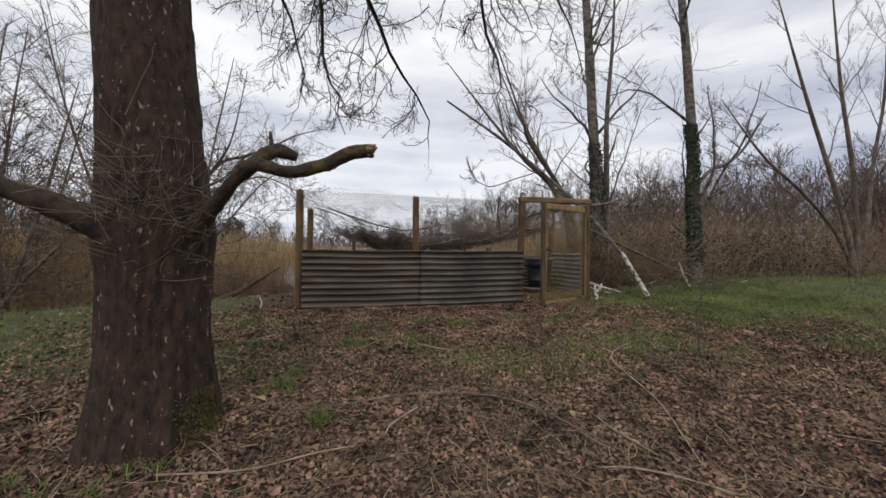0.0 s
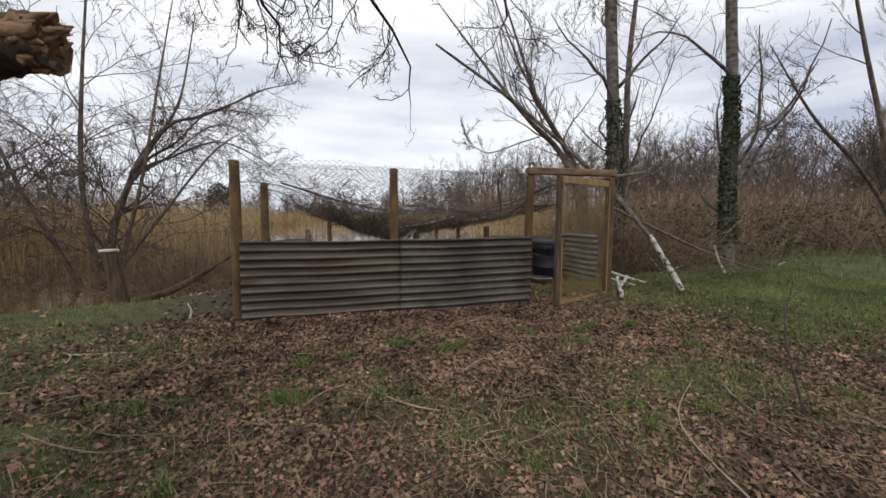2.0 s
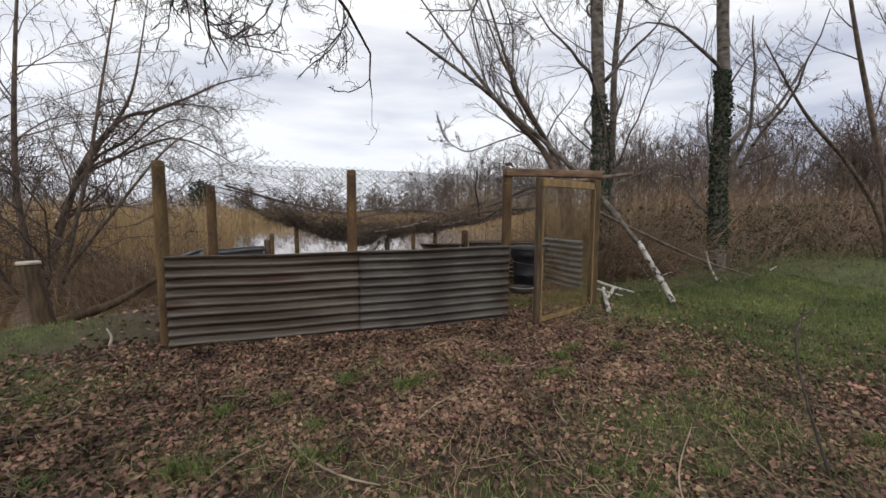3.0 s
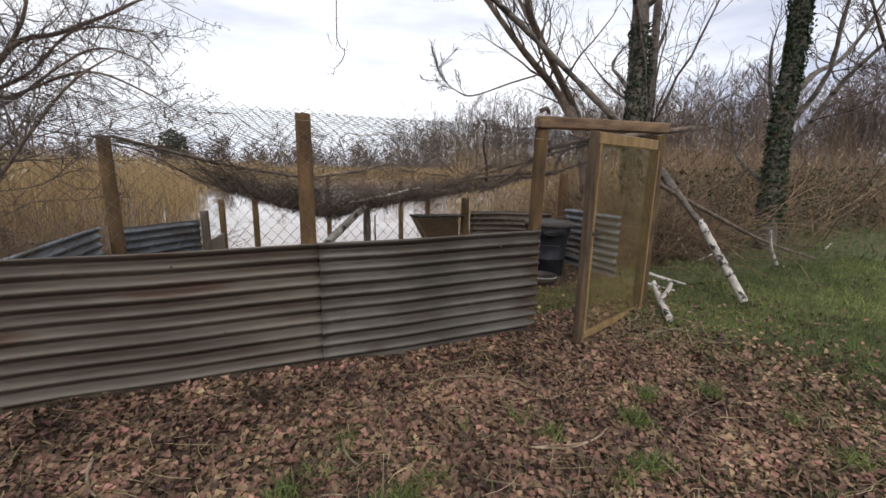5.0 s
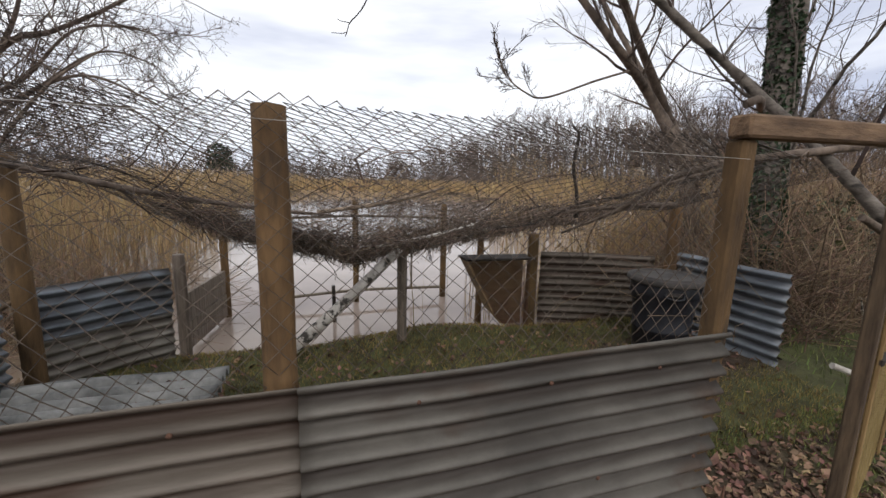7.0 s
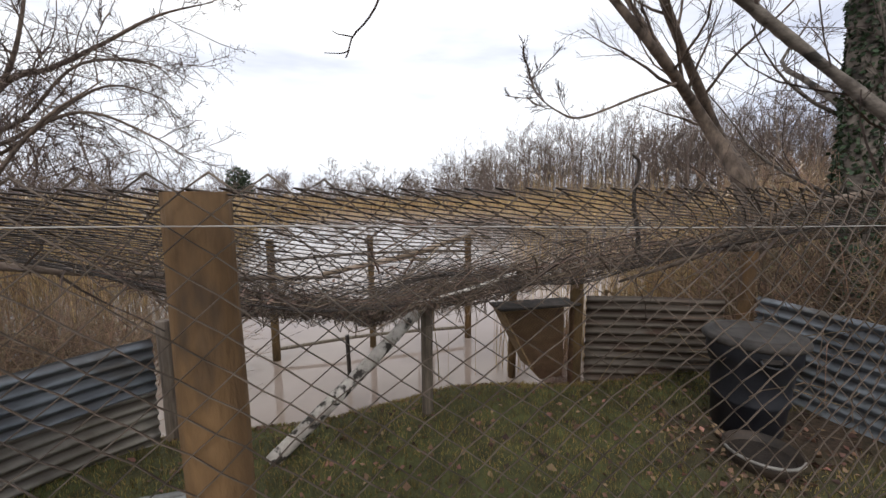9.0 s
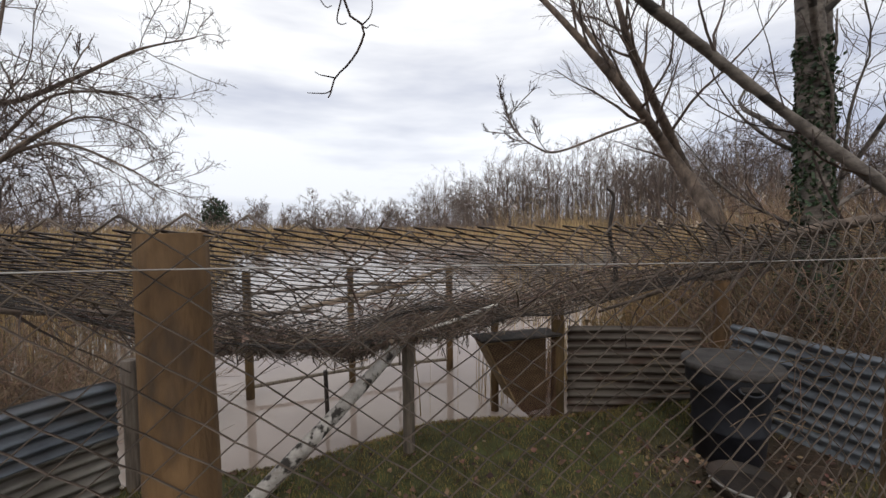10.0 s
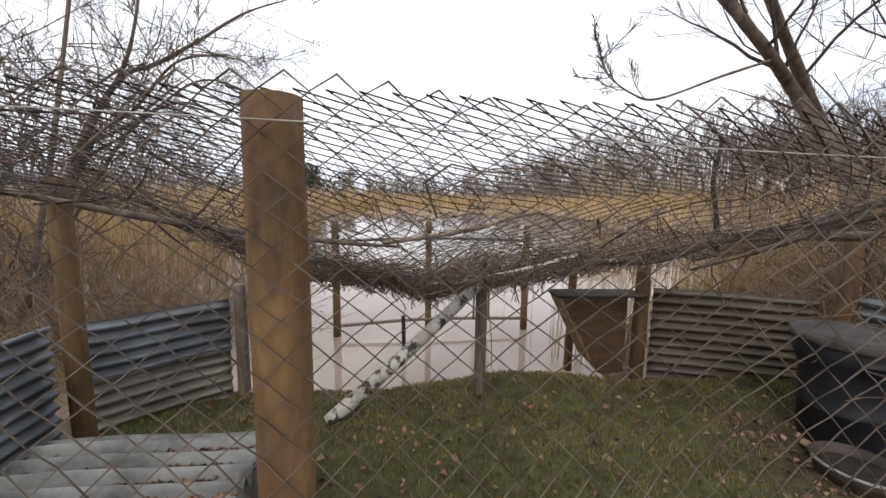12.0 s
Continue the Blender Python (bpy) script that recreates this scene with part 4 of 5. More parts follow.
limb("low_branch", [(-0.1, -0.14, 1.18), (-0.3, -0.22, 1.28), (-0.5, -0.28, 1.37), (-0.9, -0.4, 1.54), (-1.5, -0.5, 1.82)], [0.09, 0.058, 0.046, 0.042, 0.034], MOSSY, oak, k=50, sides=18, lump=0.25, seed=45)


def sprouts():
    """Fine shoots bristling from the burr where the branches leave the trunk."""
    r = np.random.default_rng(46)
    n = 220
    a = r.uniform(-2.9, -0.1, n)
    z = r.normal(1.32, 0.16, n)
    base = np.stack([np.cos(a) * 0.25, np.sin(a) * 0.25, z], -1)
    d = np.stack([np.cos(a + r.normal(0, 0.9, n)), np.sin(a + r.normal(0, 0.9, n)), r.normal(0.25, 0.35, n)], -1)
    L = r.uniform(0.1, 0.42, n)
    P = [base]
    for j in range(4):
        d = d + r.normal(0, 0.2, d.shape) + [0, 0, 0.06]
        d /= np.linalg.norm(d, axis=1, keepdims=True)
        P.append(P[-1] + d * (L / 4)[:, None])
    return strands(np.stack(P, 1), np.full((n, 5), 0.0022) * np.linspace(1.2, 0.5, 5), 3)


tagged(obj("burr_growth", sprouts(), STICK, oak, "fine bare shoots"), kind="stuff")
rng = np.random.default_rng(11)
limbs = [
    [(-0.2, 0.1, 3.4), (0.6, 1.2, 4.3), (1.5, 2.4, 4.2), (2.35, 3.3, 3.5), (2.6, 3.6, 2.75)],
    [(-0.15, 0.1, 3.8), (0.2, 1.0, 4.4), (0.7, 2.0, 4.2), (1.0, 2.7, 3.4), (1.25, 3.2, 2.75)],
    [(-0.1, 0.0, 4.0), (1.2, 0.9, 4.9), (2.4, 1.7, 4.7), (3.3, 2.6, 3.9), (3.7, 3.2, 3.2)],
    [(-0.2, 0.2, 4.4), (-0.3, 1.6, 5.4), (0.1, 3.0, 5.2), (0.5, 4.0, 4.3), (0.7, 4.6, 3.6)],
    [(-0.2, 0.0, 4.6), (1.8, 1.4, 6.2), (3.6, 2.6, 6.2), (5.2, 3.6, 5.4), (6.0, 4.2, 4.6)],
    [(-0.3, 0.0, 4.2), (-1.4, 0.8, 5.0), (-2.4, 1.6, 4.8), (-3.2, 2.2, 4.0), (-3.6, 2.7, 3.3)],
]
LP, LR = zip(*[smooth_line(p, [0.06, 0.04, 0.028, 0.015, 0.005], 14) for p in limbs])
LP, LR = np.stack(LP), np.stack(LR)
LP[:, 1:-1] += rng.normal(0, 0.075, LP[:, 1:-1].shape)
P, R, tw = LP, LR, []
for n, t0, t1, ratio, angle, k, lift, wob, least in [(26, 0.2, 0.95, 0.23, 50, 9, -0.05, 0.3, 0.0065), (9, 0.2, 1, 0.48, 46, 6, -0.03, 0.32, 0.0036), (6, 0.2, 1, 0.5, 46, 5, -0.01, 0.32, 0.0023)]:
    P, R = kids(rng, P, R, n, t0, t1, ratio, angle, k, lift, wob)
    high = ~(((P[..., 2] < 2.75) & (P[..., 1] > 2.4)) | (P[..., 2] < 2.3)).any(1)
    P, R = P[high], np.maximum(R[high], least)
    tw.append(strands(P, R, 3) if least > 0.0024 else ribbons(P, R * 1.15, rng))
tip_lines = [
    [(2.6, 3.6, 2.75), (2.602, 3.64, 2.483), (2.652, 3.65, 2.427), (2.643, 3.65, 2.379), (2.616, 3.65, 2.335), (2.583, 3.65, 2.298), (2.572, 3.65, 2.262), (2.566, 3.65, 2.25)],
    [(2.648, 3.65, 2.43), (2.66, 3.652, 2.425), (2.672, 3.655, 2.436), (2.691, 3.655, 2.433)],
    [(2.65, 3.65, 2.43), (2.67, 3.65, 2.455), (2.675, 3.65, 2.483), (2.671, 3.65, 2.51)],
    [(2.583, 3.65, 2.298), (2.565, 3.65, 2.3), (2.55, 3.652, 2.302), (2.537, 3.652, 2.308)],
    [(2.575, 3.65, 2.268), (2.56, 3.65, 2.26), (2.54, 3.65, 2.258), (2.518, 3.65, 2.257)],
    [(2.602, 3.64, 2.483), (2.59, 3.64, 2.43), (2.6, 3.64, 2.42), (2.612, 3.64, 2.425)],
    [(2.538, 3.64, 2.52), (2.548, 3.64, 2.48), (2.565, 3.64, 2.455), (2.58, 3.64, 2.46)],
]
tip = np.stack([smooth_line(q, [1] * len(q), 16)[0] for q in tip_lines])
tw.append(strands(tip, np.array([0.0032, 0.0018, 0.0018, 0.0018, 0.0018, 0.0018, 0.0018])[:, None] * np.linspace(1.1, 0.5, 16)[None], 5))
for n in range(len(LP)):
    obj("limb", strands(LP[n:n + 1], LR[n:n + 1], 8), OAK, oak)
tagged(obj("crown", join(tw), OAK_TWIG, oak, "drooping bare twigs"), kind="stuff")


# ---- trees ----
def tree(name, label, at, stems, radii, bark, plan, seed, k=16, sides=12, lump=0.12, ivy=None):
    """A bare tree: each stem, its limbs and twigs, and ivy if it has some."""
    e = thing(name, label, "tree", at=at)
    r = np.random.default_rng(seed)
    Ps, Rs = [], []
    for n, (s, rad) in enumerate(zip(stems, radii)):
        limb("trunk" if n == 0 else "stem", s, rad, bark, e, k=max(k, 40), sides=sides, lump=lump, seed=seed + n)
        P, R = smooth_line(s, rad, 14)
        Ps.append(P)
        Rs.append(R)
    first = plan[0]
    P, R = kids(r, np.stack(Ps), np.stack(Rs), *first[:-1])
    R = np.maximum(R, first[-1])
    for n in range(len(P)):
        obj("limb", strands(P[n:n + 1], R[n:n + 1], 6), bark, e)
    tagged(obj("crown", join(crown(r, P, R, plan[1:])), TWIG, e), kind="stuff")
    if ivy:
        z0, z1, n, spread = ivy
        P, R = smooth_line(stems[0], radii[0], 60)
        zz = r.uniform(z0, z1, n)
        i = np.array([np.argmin(abs(P[:, 2] - z)) for z in zz])
        a = r.uniform(0, 2 * np.pi, n)
        rad = R[i] + np.abs(r.normal(0, spread, n)) * (0.5 + 0.5 * np.sin(zz * 3 + a))
        x, y = P[i, 0] + rad * np.cos(a), P[i, 1] + rad * np.sin(a)
        obj("ivy", leaf_cloud(x, y, zz, 0.055, 1.6, seed), IVY, e, "glossy dark ivy leaves", smooth=False)
    return e


def gz(x, y, d=0.1):
    return (x, y, ground_z(x, y) - d)


BIRCH_PLAN = [(15, 0.22, 1, 0.3, 50, 10, 0.05, 0.16, 0.007), (10, 0.2, 1, 0.42, 42, 7, 0.0, 0.18, 0.004), (8, 0.2, 1, 0.45, 38, 5, -0.04, 0.2, 0.0024)]
tree("birch_tree", "ivy-wrapped birch with pale mottled bark behind the pen", gz(6.42, 7.8), [[(0, 0, 0), (-0.04, 0.03, 1.0), (-0.07, 0.07, 2.2), (-0.14, 0.15, 4.0), (-0.25, 0.25, 6.5), (-0.3, 0.5, 9.5)], [(0.12, 0.1, 0), (0.25, 0.12, 1.2), (0.32, 0.2, 2.6), (0.4, 0.3, 4.2), (0.55, 0.3, 6.0), (0.7, 0.4, 7.8)]], [[0.18, 0.14, 0.128, 0.115, 0.095, 0.045], [0.08, 0.075, 0.065, 0.055, 0.04, 0.015]], BIRCH, BIRCH_PLAN, 61, ivy=(0.5, 3.4, 2400, 0.035))
tree("birch_tree", "tall birch with a thick collar of dark ivy", gz(8.35, 6.95), [[(0, 0, 0), (-0.05, 0.0, 0.8), (-0.08, 0.0, 2.0), (-0.2, -0.05, 3.5), (-0.4, 0.0, 6.0), (-0.5, 0.3, 9.5)], [(-0.05, 0, 2.3), (0.5, 0.0, 2.75), (1.15, 0.05, 3.0), (1.7, 0.1, 3.4), (2.1, 0.1, 3.9), (2.5, 0.1, 4.4)]], [[0.16, 0.128, 0.115, 0.105, 0.085, 0.04], [0.05, 0.038, 0.036, 0.028, 0.018, 0.008]], BIRCH, BIRCH_PLAN, 62, ivy=(0.5, 3.7, 3400, 0.04))
WILLOW_PLAN = [(10, 0.35, 1, 0.26, 36, 9, 0.07, 0.12, 0.005), (9, 0.15, 1, 0.45, 34, 7, 0.04, 0.15, 0.0032), (8, 0.15, 1, 0.48, 32, 5, 0.02, 0.18, 0.002)]
tree("willow_tree", "leaning many-stemmed willow behind the pen", (6.5, 8.8, 0.55), [[(0.00, 0.00, 0.00), (-0.25, 0.00, 1.70), (-0.46, 0.50, 2.75), (-1.48, 0.20, 3.34), (-2.22, 0.70, 4.47), (-2.84, 2.25, 6.46)], [(0.08, 0.05, 0.05), (-0.15, 0.02, 1.75), (0.07, 0.70, 2.58), (-1.23, 0.30, 3.79), (-1.48, 0.30, 4.39), (-2.48, 0.30, 6.79)], [(-0.06, -0.05, 0.10), (-0.30, 0.00, 1.75), (-0.03, 0.90, 2.89), (-0.55, 2.20, 5.18), (-0.72, 2.20, 5.52), (-1.88, 2.20, 7.85)], [(-1.24, 0.10, 2.96), (-1.71, 0.10, 2.80), (-2.36, 0.10, 2.56), (-2.64, 0.10, 2.60), (-2.90, 0.10, 2.77), (-2.97, 0.10, 2.98)]], [[0.13, 0.09, 0.065, 0.05, 0.03, 0.012], [0.12, 0.085, 0.065, 0.048, 0.03, 0.012], [0.1, 0.07, 0.045, 0.035, 0.024, 0.01], [0.014, 0.013, 0.012, 0.009, 0.006, 0.003]], WILLOW, WILLOW_PLAN, 63)
tree("willow_tree", "spreading many-stemmed willow at the wood's edge", gz(13.4, 6.6), [[(0, 0, 0), (-0.2, 0, 1.0), (-0.7, 0.1, 2.6), (-1.6, 0.2, 4.8), (-2.6, 0.2, 7.0)], [(0.1, 0, 0.2), (0.1, 0, 1.2), (-0.1, 0, 3.0), (-0.4, 0.1, 5.2), (-0.6, 0.2, 8.0)], [(0, 0, 0.3), (-0.6, 0.1, 1.3), (-1.8, 0.1, 2.2), (-3.2, 0.1, 3.0), (-4.6, 0.1, 4.2)], [(0.1, 0.1, 0.3), (0.5, 0, 1.4), (1.0, 0.1, 3.2), (1.5, 0.1, 5.2), (1.8, 0.2, 7.5)]], [[0.12, 0.07, 0.055, 0.04, 0.012], [0.1, 0.065, 0.055, 0.04, 0.012], [0.06, 0.045, 0.038, 0.028, 0.008], [0.08, 0.055, 0.045, 0.032, 0.01]], WILLOW, WILLOW_PLAN, 64)
ALDER_PLAN = [(17, 0.1, 1, 0.46, 52, 9, -0.03, 0.15, 0.0065), (12, 0.1, 1, 0.42, 46, 7, -0.02, 0.2, 0.0044), (9, 0.12, 1, 0.42, 46, 5, 0.0, 0.28, 0.0028)]
ALDER = [[(0, 0, 0), (-0.1, 0, 0.9), (-0.3, 0.1, 2.4), (-0.2, 0.2, 4.4), (0.1, 0.3, 7.0)], [(0.1, 0.1, 0), (0.5, 0, 1.2), (0.95, 0, 2.6), (1.3, 0.1, 4.2), (1.7, 0.1, 5.8)], [(0, 0, 0.2), (0.6, -0.2, 1.0), (1.5, -0.4, 1.9), (2.5, -0.5, 2.9), (3.3, -0.5, 3.4)], [(-0.1, 0, 0.1), (-0.7, -0.1, 1.2), (-1.4, -0.2, 2.6), (-2.1, -0.2, 4.4), (-2.6, -0.3, 6.4)]]
ALDER_R = [[0.09, 0.06, 0.045, 0.03, 0.01], [0.055, 0.042, 0.032, 0.022, 0.008], [0.05, 0.036, 0.027, 0.018, 0.006], [0.055, 0.043, 0.032, 0.022, 0.008]]
POND_ALDER = [
    [(0, 0, 0), (0.4, -0.05, 1.4), (0.9, -0.1, 2.75), (1.51, -0.2, 3.58), (1.87, -0.3, 4.35), (2.2, -0.3, 6.1)],
    [(0.75, -0.1, 2.45), (1.56, -0.3, 3.52), (2.25, -0.5, 3.76), (2.92, -0.7, 4.04), (3.6, -0.85, 4.38), (4.3, -1.0, 4.56)],
    [(0.4, 0, 1.7), (1.0, 0, 2.75), (1.61, 0, 3.21), (2.3, 0.0, 3.95), (3.14, 0.1, 4.05), (3.5, 0.1, 3.73)],
    [(0.3, -0.05, 1.3), (0.9, -0.2, 2.45), (1.64, -0.4, 2.84), (2.6, -0.7, 3.18), (3.4, -0.9, 2.9), (3.9, -0.9, 2.55)],
    [(0.2, 0.1, 1.0), (0.7, 0.1, 2.3), (1.3, 0.25, 2.85), (2.29, 0.5, 3.76), (2.98, 0.7, 3.72), (3.3, 0.7, 3.41)],
]
POND_R = [[0.1, 0.07, 0.05, 0.034, 0.022, 0.01], [0.06, 0.038, 0.03, 0.024, 0.016, 0.006], [0.05, 0.032, 0.025, 0.019, 0.013, 0.005], [0.05, 0.032, 0.026, 0.02, 0.013, 0.005], [0.045, 0.029, 0.023, 0.018, 0.012, 0.005]]
tree("alder_tree", "bare spreading alder arching over the pond's edge", (-4.0, 12.3, 0.25), POND_ALDER, POND_R, WILLOW, [(17, 0.2, 1, 0.34, 50, 9, -0.015, 0.17, 0.0052), (10, 0.1, 1, 0.46, 46, 7, -0.02, 0.2, 0.0031), (8, 0.1, 1, 0.46, 44, 5, 0.0, 0.26, 0.002)], 65)
tree("alder_tree", "bare many-stemmed alder beside the water", gz(-5.6, 9.3, 0.15), [[(0.75 * x, y, 0.85 * z) for x, y, z in s] for s in ALDER], ALDER_R, WILLOW, ALDER_PLAN, 66)
tree("alder_tree", "bare alder thicket stem beyond the oak", gz(-7.6, 13.5, 0.15), [[(x, y, 1.1 * z) for x, y, z in s] for s in ALDER], ALDER_R, WILLOW, ALDER_PLAN, 67)
tree("alder_tree", "slender bare alder standing in the shallows", gz(-3.4, 10.9, 0.15), [[(0.85 * x, y, 1.12 * z) for x, y, z in s] for s in ALDER], ALDER_R, WILLOW, ALDER_PLAN, 68)
tree("alder_tree", "bare alder leaning over the reed bed", gz(-9.0, 10.2, 0.15), [[(1.1 * x, y, z) for x, y, z in s] for s in ALDER], ALDER_R, WILLOW, ALDER_PLAN, 69)
leaning = fallen("leaning_birch", [(5.41, 6.0, 1.5), (5.04, 6.5, 2.26), (4.45, 6.97, 3.01), (3.64, 7.33, 3.76), (2.53, 7.67, 4.56)], [0.036, 0.036, 0.034, 0.028, 0.018], BIRCH, "dead white-footed birch leaning high across the pen's corner", "tree trunk", k=90, sides=16, lump=0.32, seed=71, twigs=14)
limb("foot", [(0.14, -0.48, -0.74), (0.1, -0.33, -0.5), (0.05, -0.16, -0.24), (0.0, 0.0, 0.02)], [0.037, 0.037, 0.036, 0.036], WHITE_BIRCH, leaning, "peeling white bark", k=30, sides=16, lump=0.12, seed=70)
fallen("fallen_log", [(4.42, 5.45, 0.75), (4.56, 5.64, 0.79), (4.68, 5.8, 0.84), (4.78, 5.95, 0.92)], [0.03, 0.03, 0.028, 0.02], WHITE_BIRCH, "short white birch log with a stub on the grass", "log", k=24, sides=12, seed=72)
fallen("fallen_log", [(4.62, 5.72, 0.82), (4.7, 5.72, 0.9), (4.74, 5.72, 0.98)], [0.022, 0.02, 0.017], WHITE_BIRCH, "white birch stub resting on a log", "log", k=10, sides=10, seed=73)
fallen("fallen_log", [(5.5, 6.12, 0.78), (5.2, 6.2, 0.86), (4.95, 6.3, 0.95)], [0.012, 0.019, 0.022], WHITE_BIRCH, "pale birch stick beside the door frame", "log", k=14, sides=8, seed=74)
fallen("fallen_log", [(5.15, 5.98, 0.78), (4.95, 6.02, 0.83), (4.8, 6.1, 0.88)], [0.01, 0.013, 0.012], WHITE_BIRCH, "thin pale birch stick on the grass", "log", k=14, sides=8, seed=69)
fallen("fallen_branch", [(4.75, 6.2, 1.98), (5.6, 6.2, 1.66), (6.9, 6.2, 1.2), (8.2, 6.2, 0.86)], [0.022, 0.024, 0.02, 0.014], WILLOW, "long grey stick leaning from the door frame", k=40, seed=75)
fallen("fallen_branch", [(7.3, 6.2, 0.84), (7.12, 6.2, 1.1), (6.95, 6.15, 1.35)], [0.028, 0.022, 0.012], WHITE_BIRCH, "pale broken branch in the brambles", k=14, seed=76)
fallen("fallen_branch", [(-2.1, 8.45, 0.42), (-1.5, 8.5, 0.62), (-0.95, 8.5, 0.95), (-0.65, 8.5, 1.15)], [0.07, 0.055, 0.035, 0.015], STUMP, "dark fallen branch at the water's edge", k=30, sides=10, seed=77, twigs=8)
fallen("white_twig", [(-0.72, 6.2, 0.66), (-0.7, 6.2, 0.74), (-0.73, 6.19, 0.83)], [0.014, 0.012, 0.008], SAWN, "pale peeled stick standing in the grass", "stick", k=8, seed=78)
br = np.random.default_rng(270)
for k in range(20):
    x0, y0, a, L = br.uniform(5.3, 9.5), br.uniform(6.35, 7.7), br.uniform(0, 6.28), br.uniform(0.35, 1.1)
    if math.hypot(x0 - 6.4, y0 - 7.8) < 0.5 or math.hypot(x0 - 8.45, y0 - 6.95) < 0.5:
        continue
    z0, rise = ground_z(x0, y0) + 0.01, br.uniform(0.0, 0.5)
    pts = [(x0 + math.cos(a) * L * q, y0 + 0.4 * math.sin(a) * L * q, z0 + rise * L * q + 0.03 * math.sin(q * 9)) for q in (0, 0.35, 0.7, 1)]
    rad = br.uniform(0.007, 0.018)
    fallen("fallen_branch", pts, [rad, rad, rad * 0.8, rad * 0.4], WHITE_BIRCH if k % 3 == 0 else WILLOW, "pale birch stick among the brambles" if k % 3 == 0 else "dry grey branch lying among the brambles", k=12, sides=7, seed=271 + k, twigs=3, group="branches in the brambles")
stump = thing("stump_post", "thick old post with a pale sawn top", "post", at=(-2.0, 7.85, 0.35))
limb("shaft", [(0.1, 0, 0), (0.02, 0, 0.5), (-0.05, 0, 0.93)], [0.11, 0.095, 0.092], STUMP, stump, k=20, sides=18, lump=0.08, seed=79)
limb("cap", [(-0.05, 0, 0.928), (-0.05, 0, 0.96)], [0.112, 0.11], SAWN, stump, "pale sawn top", k=3, sides=18, lump=0.05, seed=80)


# ---- ground cover ----
def scatter(n, x0, x1, y0, y1, seed):
    r = np.random.default_rng(seed)
    return r.uniform(x0, x1, n), r.uniform(y0, y1, n), r


def surface(x, y):
    """Ground height with its small roughness."""
    fx = np.interp(x, gx, np.arange(len(gx)))
    fy = np.interp(y, gy, np.arange(len(gy)))
    i, j = np.minimum(fx.astype(int), len(gx) - 2), np.minimum(fy.astype(int), len(gy) - 2)
    u, v = fx - i, fy - j
    return (Z[j, i] * (1 - u) + Z[j, i + 1] * u) * (1 - v) + (Z[j + 1, i] * (1 - u) + Z[j + 1, i + 1] * u) * v


def litter(n, box_, seed, size):
    x, y, r = scatter(n, *box_, seed)
    keep = r.random(n) > np.clip(cover(x, y) * 0.93, 0, 0.95)
    keep &= ~((x > -0.2) & (x < 3.3) & (np.abs(y - FY) < 0.05)) & (bank(x, y) < -0.3)
    fade = np.minimum(np.minimum(x - box_[0], box_[1] - x), np.minimum(y - box_[2] + 0.4, box_[3] - y + 0.4))
    keep &= r.random(n) < fade / 1.2
    x, y = x[keep], y[keep]
    return leaf_cloud(x, y, surface(x, y) + np.abs(r.normal(0, 0.008, len(x))), size, 0.55, seed + 1)


tagged(obj("leaf_litter", join([litter(140000, (-4.2, 7.2, 0.2, 4.4), 81, 0.033), litter(90000, (-2.9, 6.4, 3.8, 6.2), 82, 0.039), litter(34000, (-13, 15, -8, 8.5), 83, 0.06), litter(9000, (-0.1, 4.9, 6.1, 8.7), 84, 0.04)]), LEAF, smooth=False), "thick carpet of curled brown oak leaves", "leaf litter", kind="stuff")


def lawn(n, box_, seed, h0, h1, least=0.2, w=0.0024):
    x, y, r = scatter(n, *box_, seed)
    c = cover(x, y)
    keep = (r.random(n) < c) & (c > least) & (bank(x, y) < -0.12)
    x, y = x[keep], y[keep]
    n = len(x)
    z = surface(x, y) - 0.005
    a, lean, h = r.uniform(0, 6.28, n), r.uniform(0.1, 0.7, n), r.uniform(h0, h1, n)
    P = np.stack([np.stack([x + np.cos(a) * lean * h * t ** 1.6, y + np.sin(a) * lean * h * t ** 1.6, z + h * t * (1 - 0.25 * t * lean)], -1) for t in (0, 0.55, 1)], 1)
    return ribbons(P, np.full((n, 3), w) * np.array([1, 0.8, 0.15]), r)


tagged(obj("grass", join([lawn(90000, (3.4, 9, 2.2, 6.2), 91, 0.015, 0.05), lawn(40000, (-5, 0.2, 2.4, 8.4), 93, 0.02, 0.06), lawn(64000, (-0.8, 4.4, 2.4, 5.4), 94, 0.015, 0.055, 0.1), lawn(24000, (5, 18, 2.5, 9), 95, 0.03, 0.1, 0.3, 0.004)]), GRASS), "short rough green turf", "grass", kind="stuff")
tagged(obj("pen_grass", lawn(60000, (-0.2, 5, 5.95, 8.9), 92, 0.015, 0.05), PEN_GRASS), "short mossy olive grass inside the pen", "grass", kind="stuff")


def tuft(x, y, n, h, seed):
    r = np.random.default_rng(seed)
    a, lean, hh = r.uniform(0, 6.28, n), r.uniform(0.2, 1.0, n), h * r.uniform(0.6, 1.2, n)
    bx, by = r.normal(0, 0.035, n), r.normal(0, 0.035, n)
    P = np.stack([np.stack([bx + np.cos(a) * lean * hh * t ** 1.7, by + np.sin(a) * lean * hh * t ** 1.7, hh * t * (1 - 0.4 * t * lean)], -1) for t in (0, 0.4, 0.75, 1)], 1)
    ob = obj("grass_tuft", ribbons(P, np.full((n, 4), 0.0028) * np.array([1, 0.9, 0.6, 0.1]), r), GRASS)
    ob.location = (x, y, float(surface(np.array([x]), np.array([y]))[0]) - 0.01)
    return tagged(ob, "tuft of green grass among the leaves", "grass tuft", "grass tufts", "stuff")


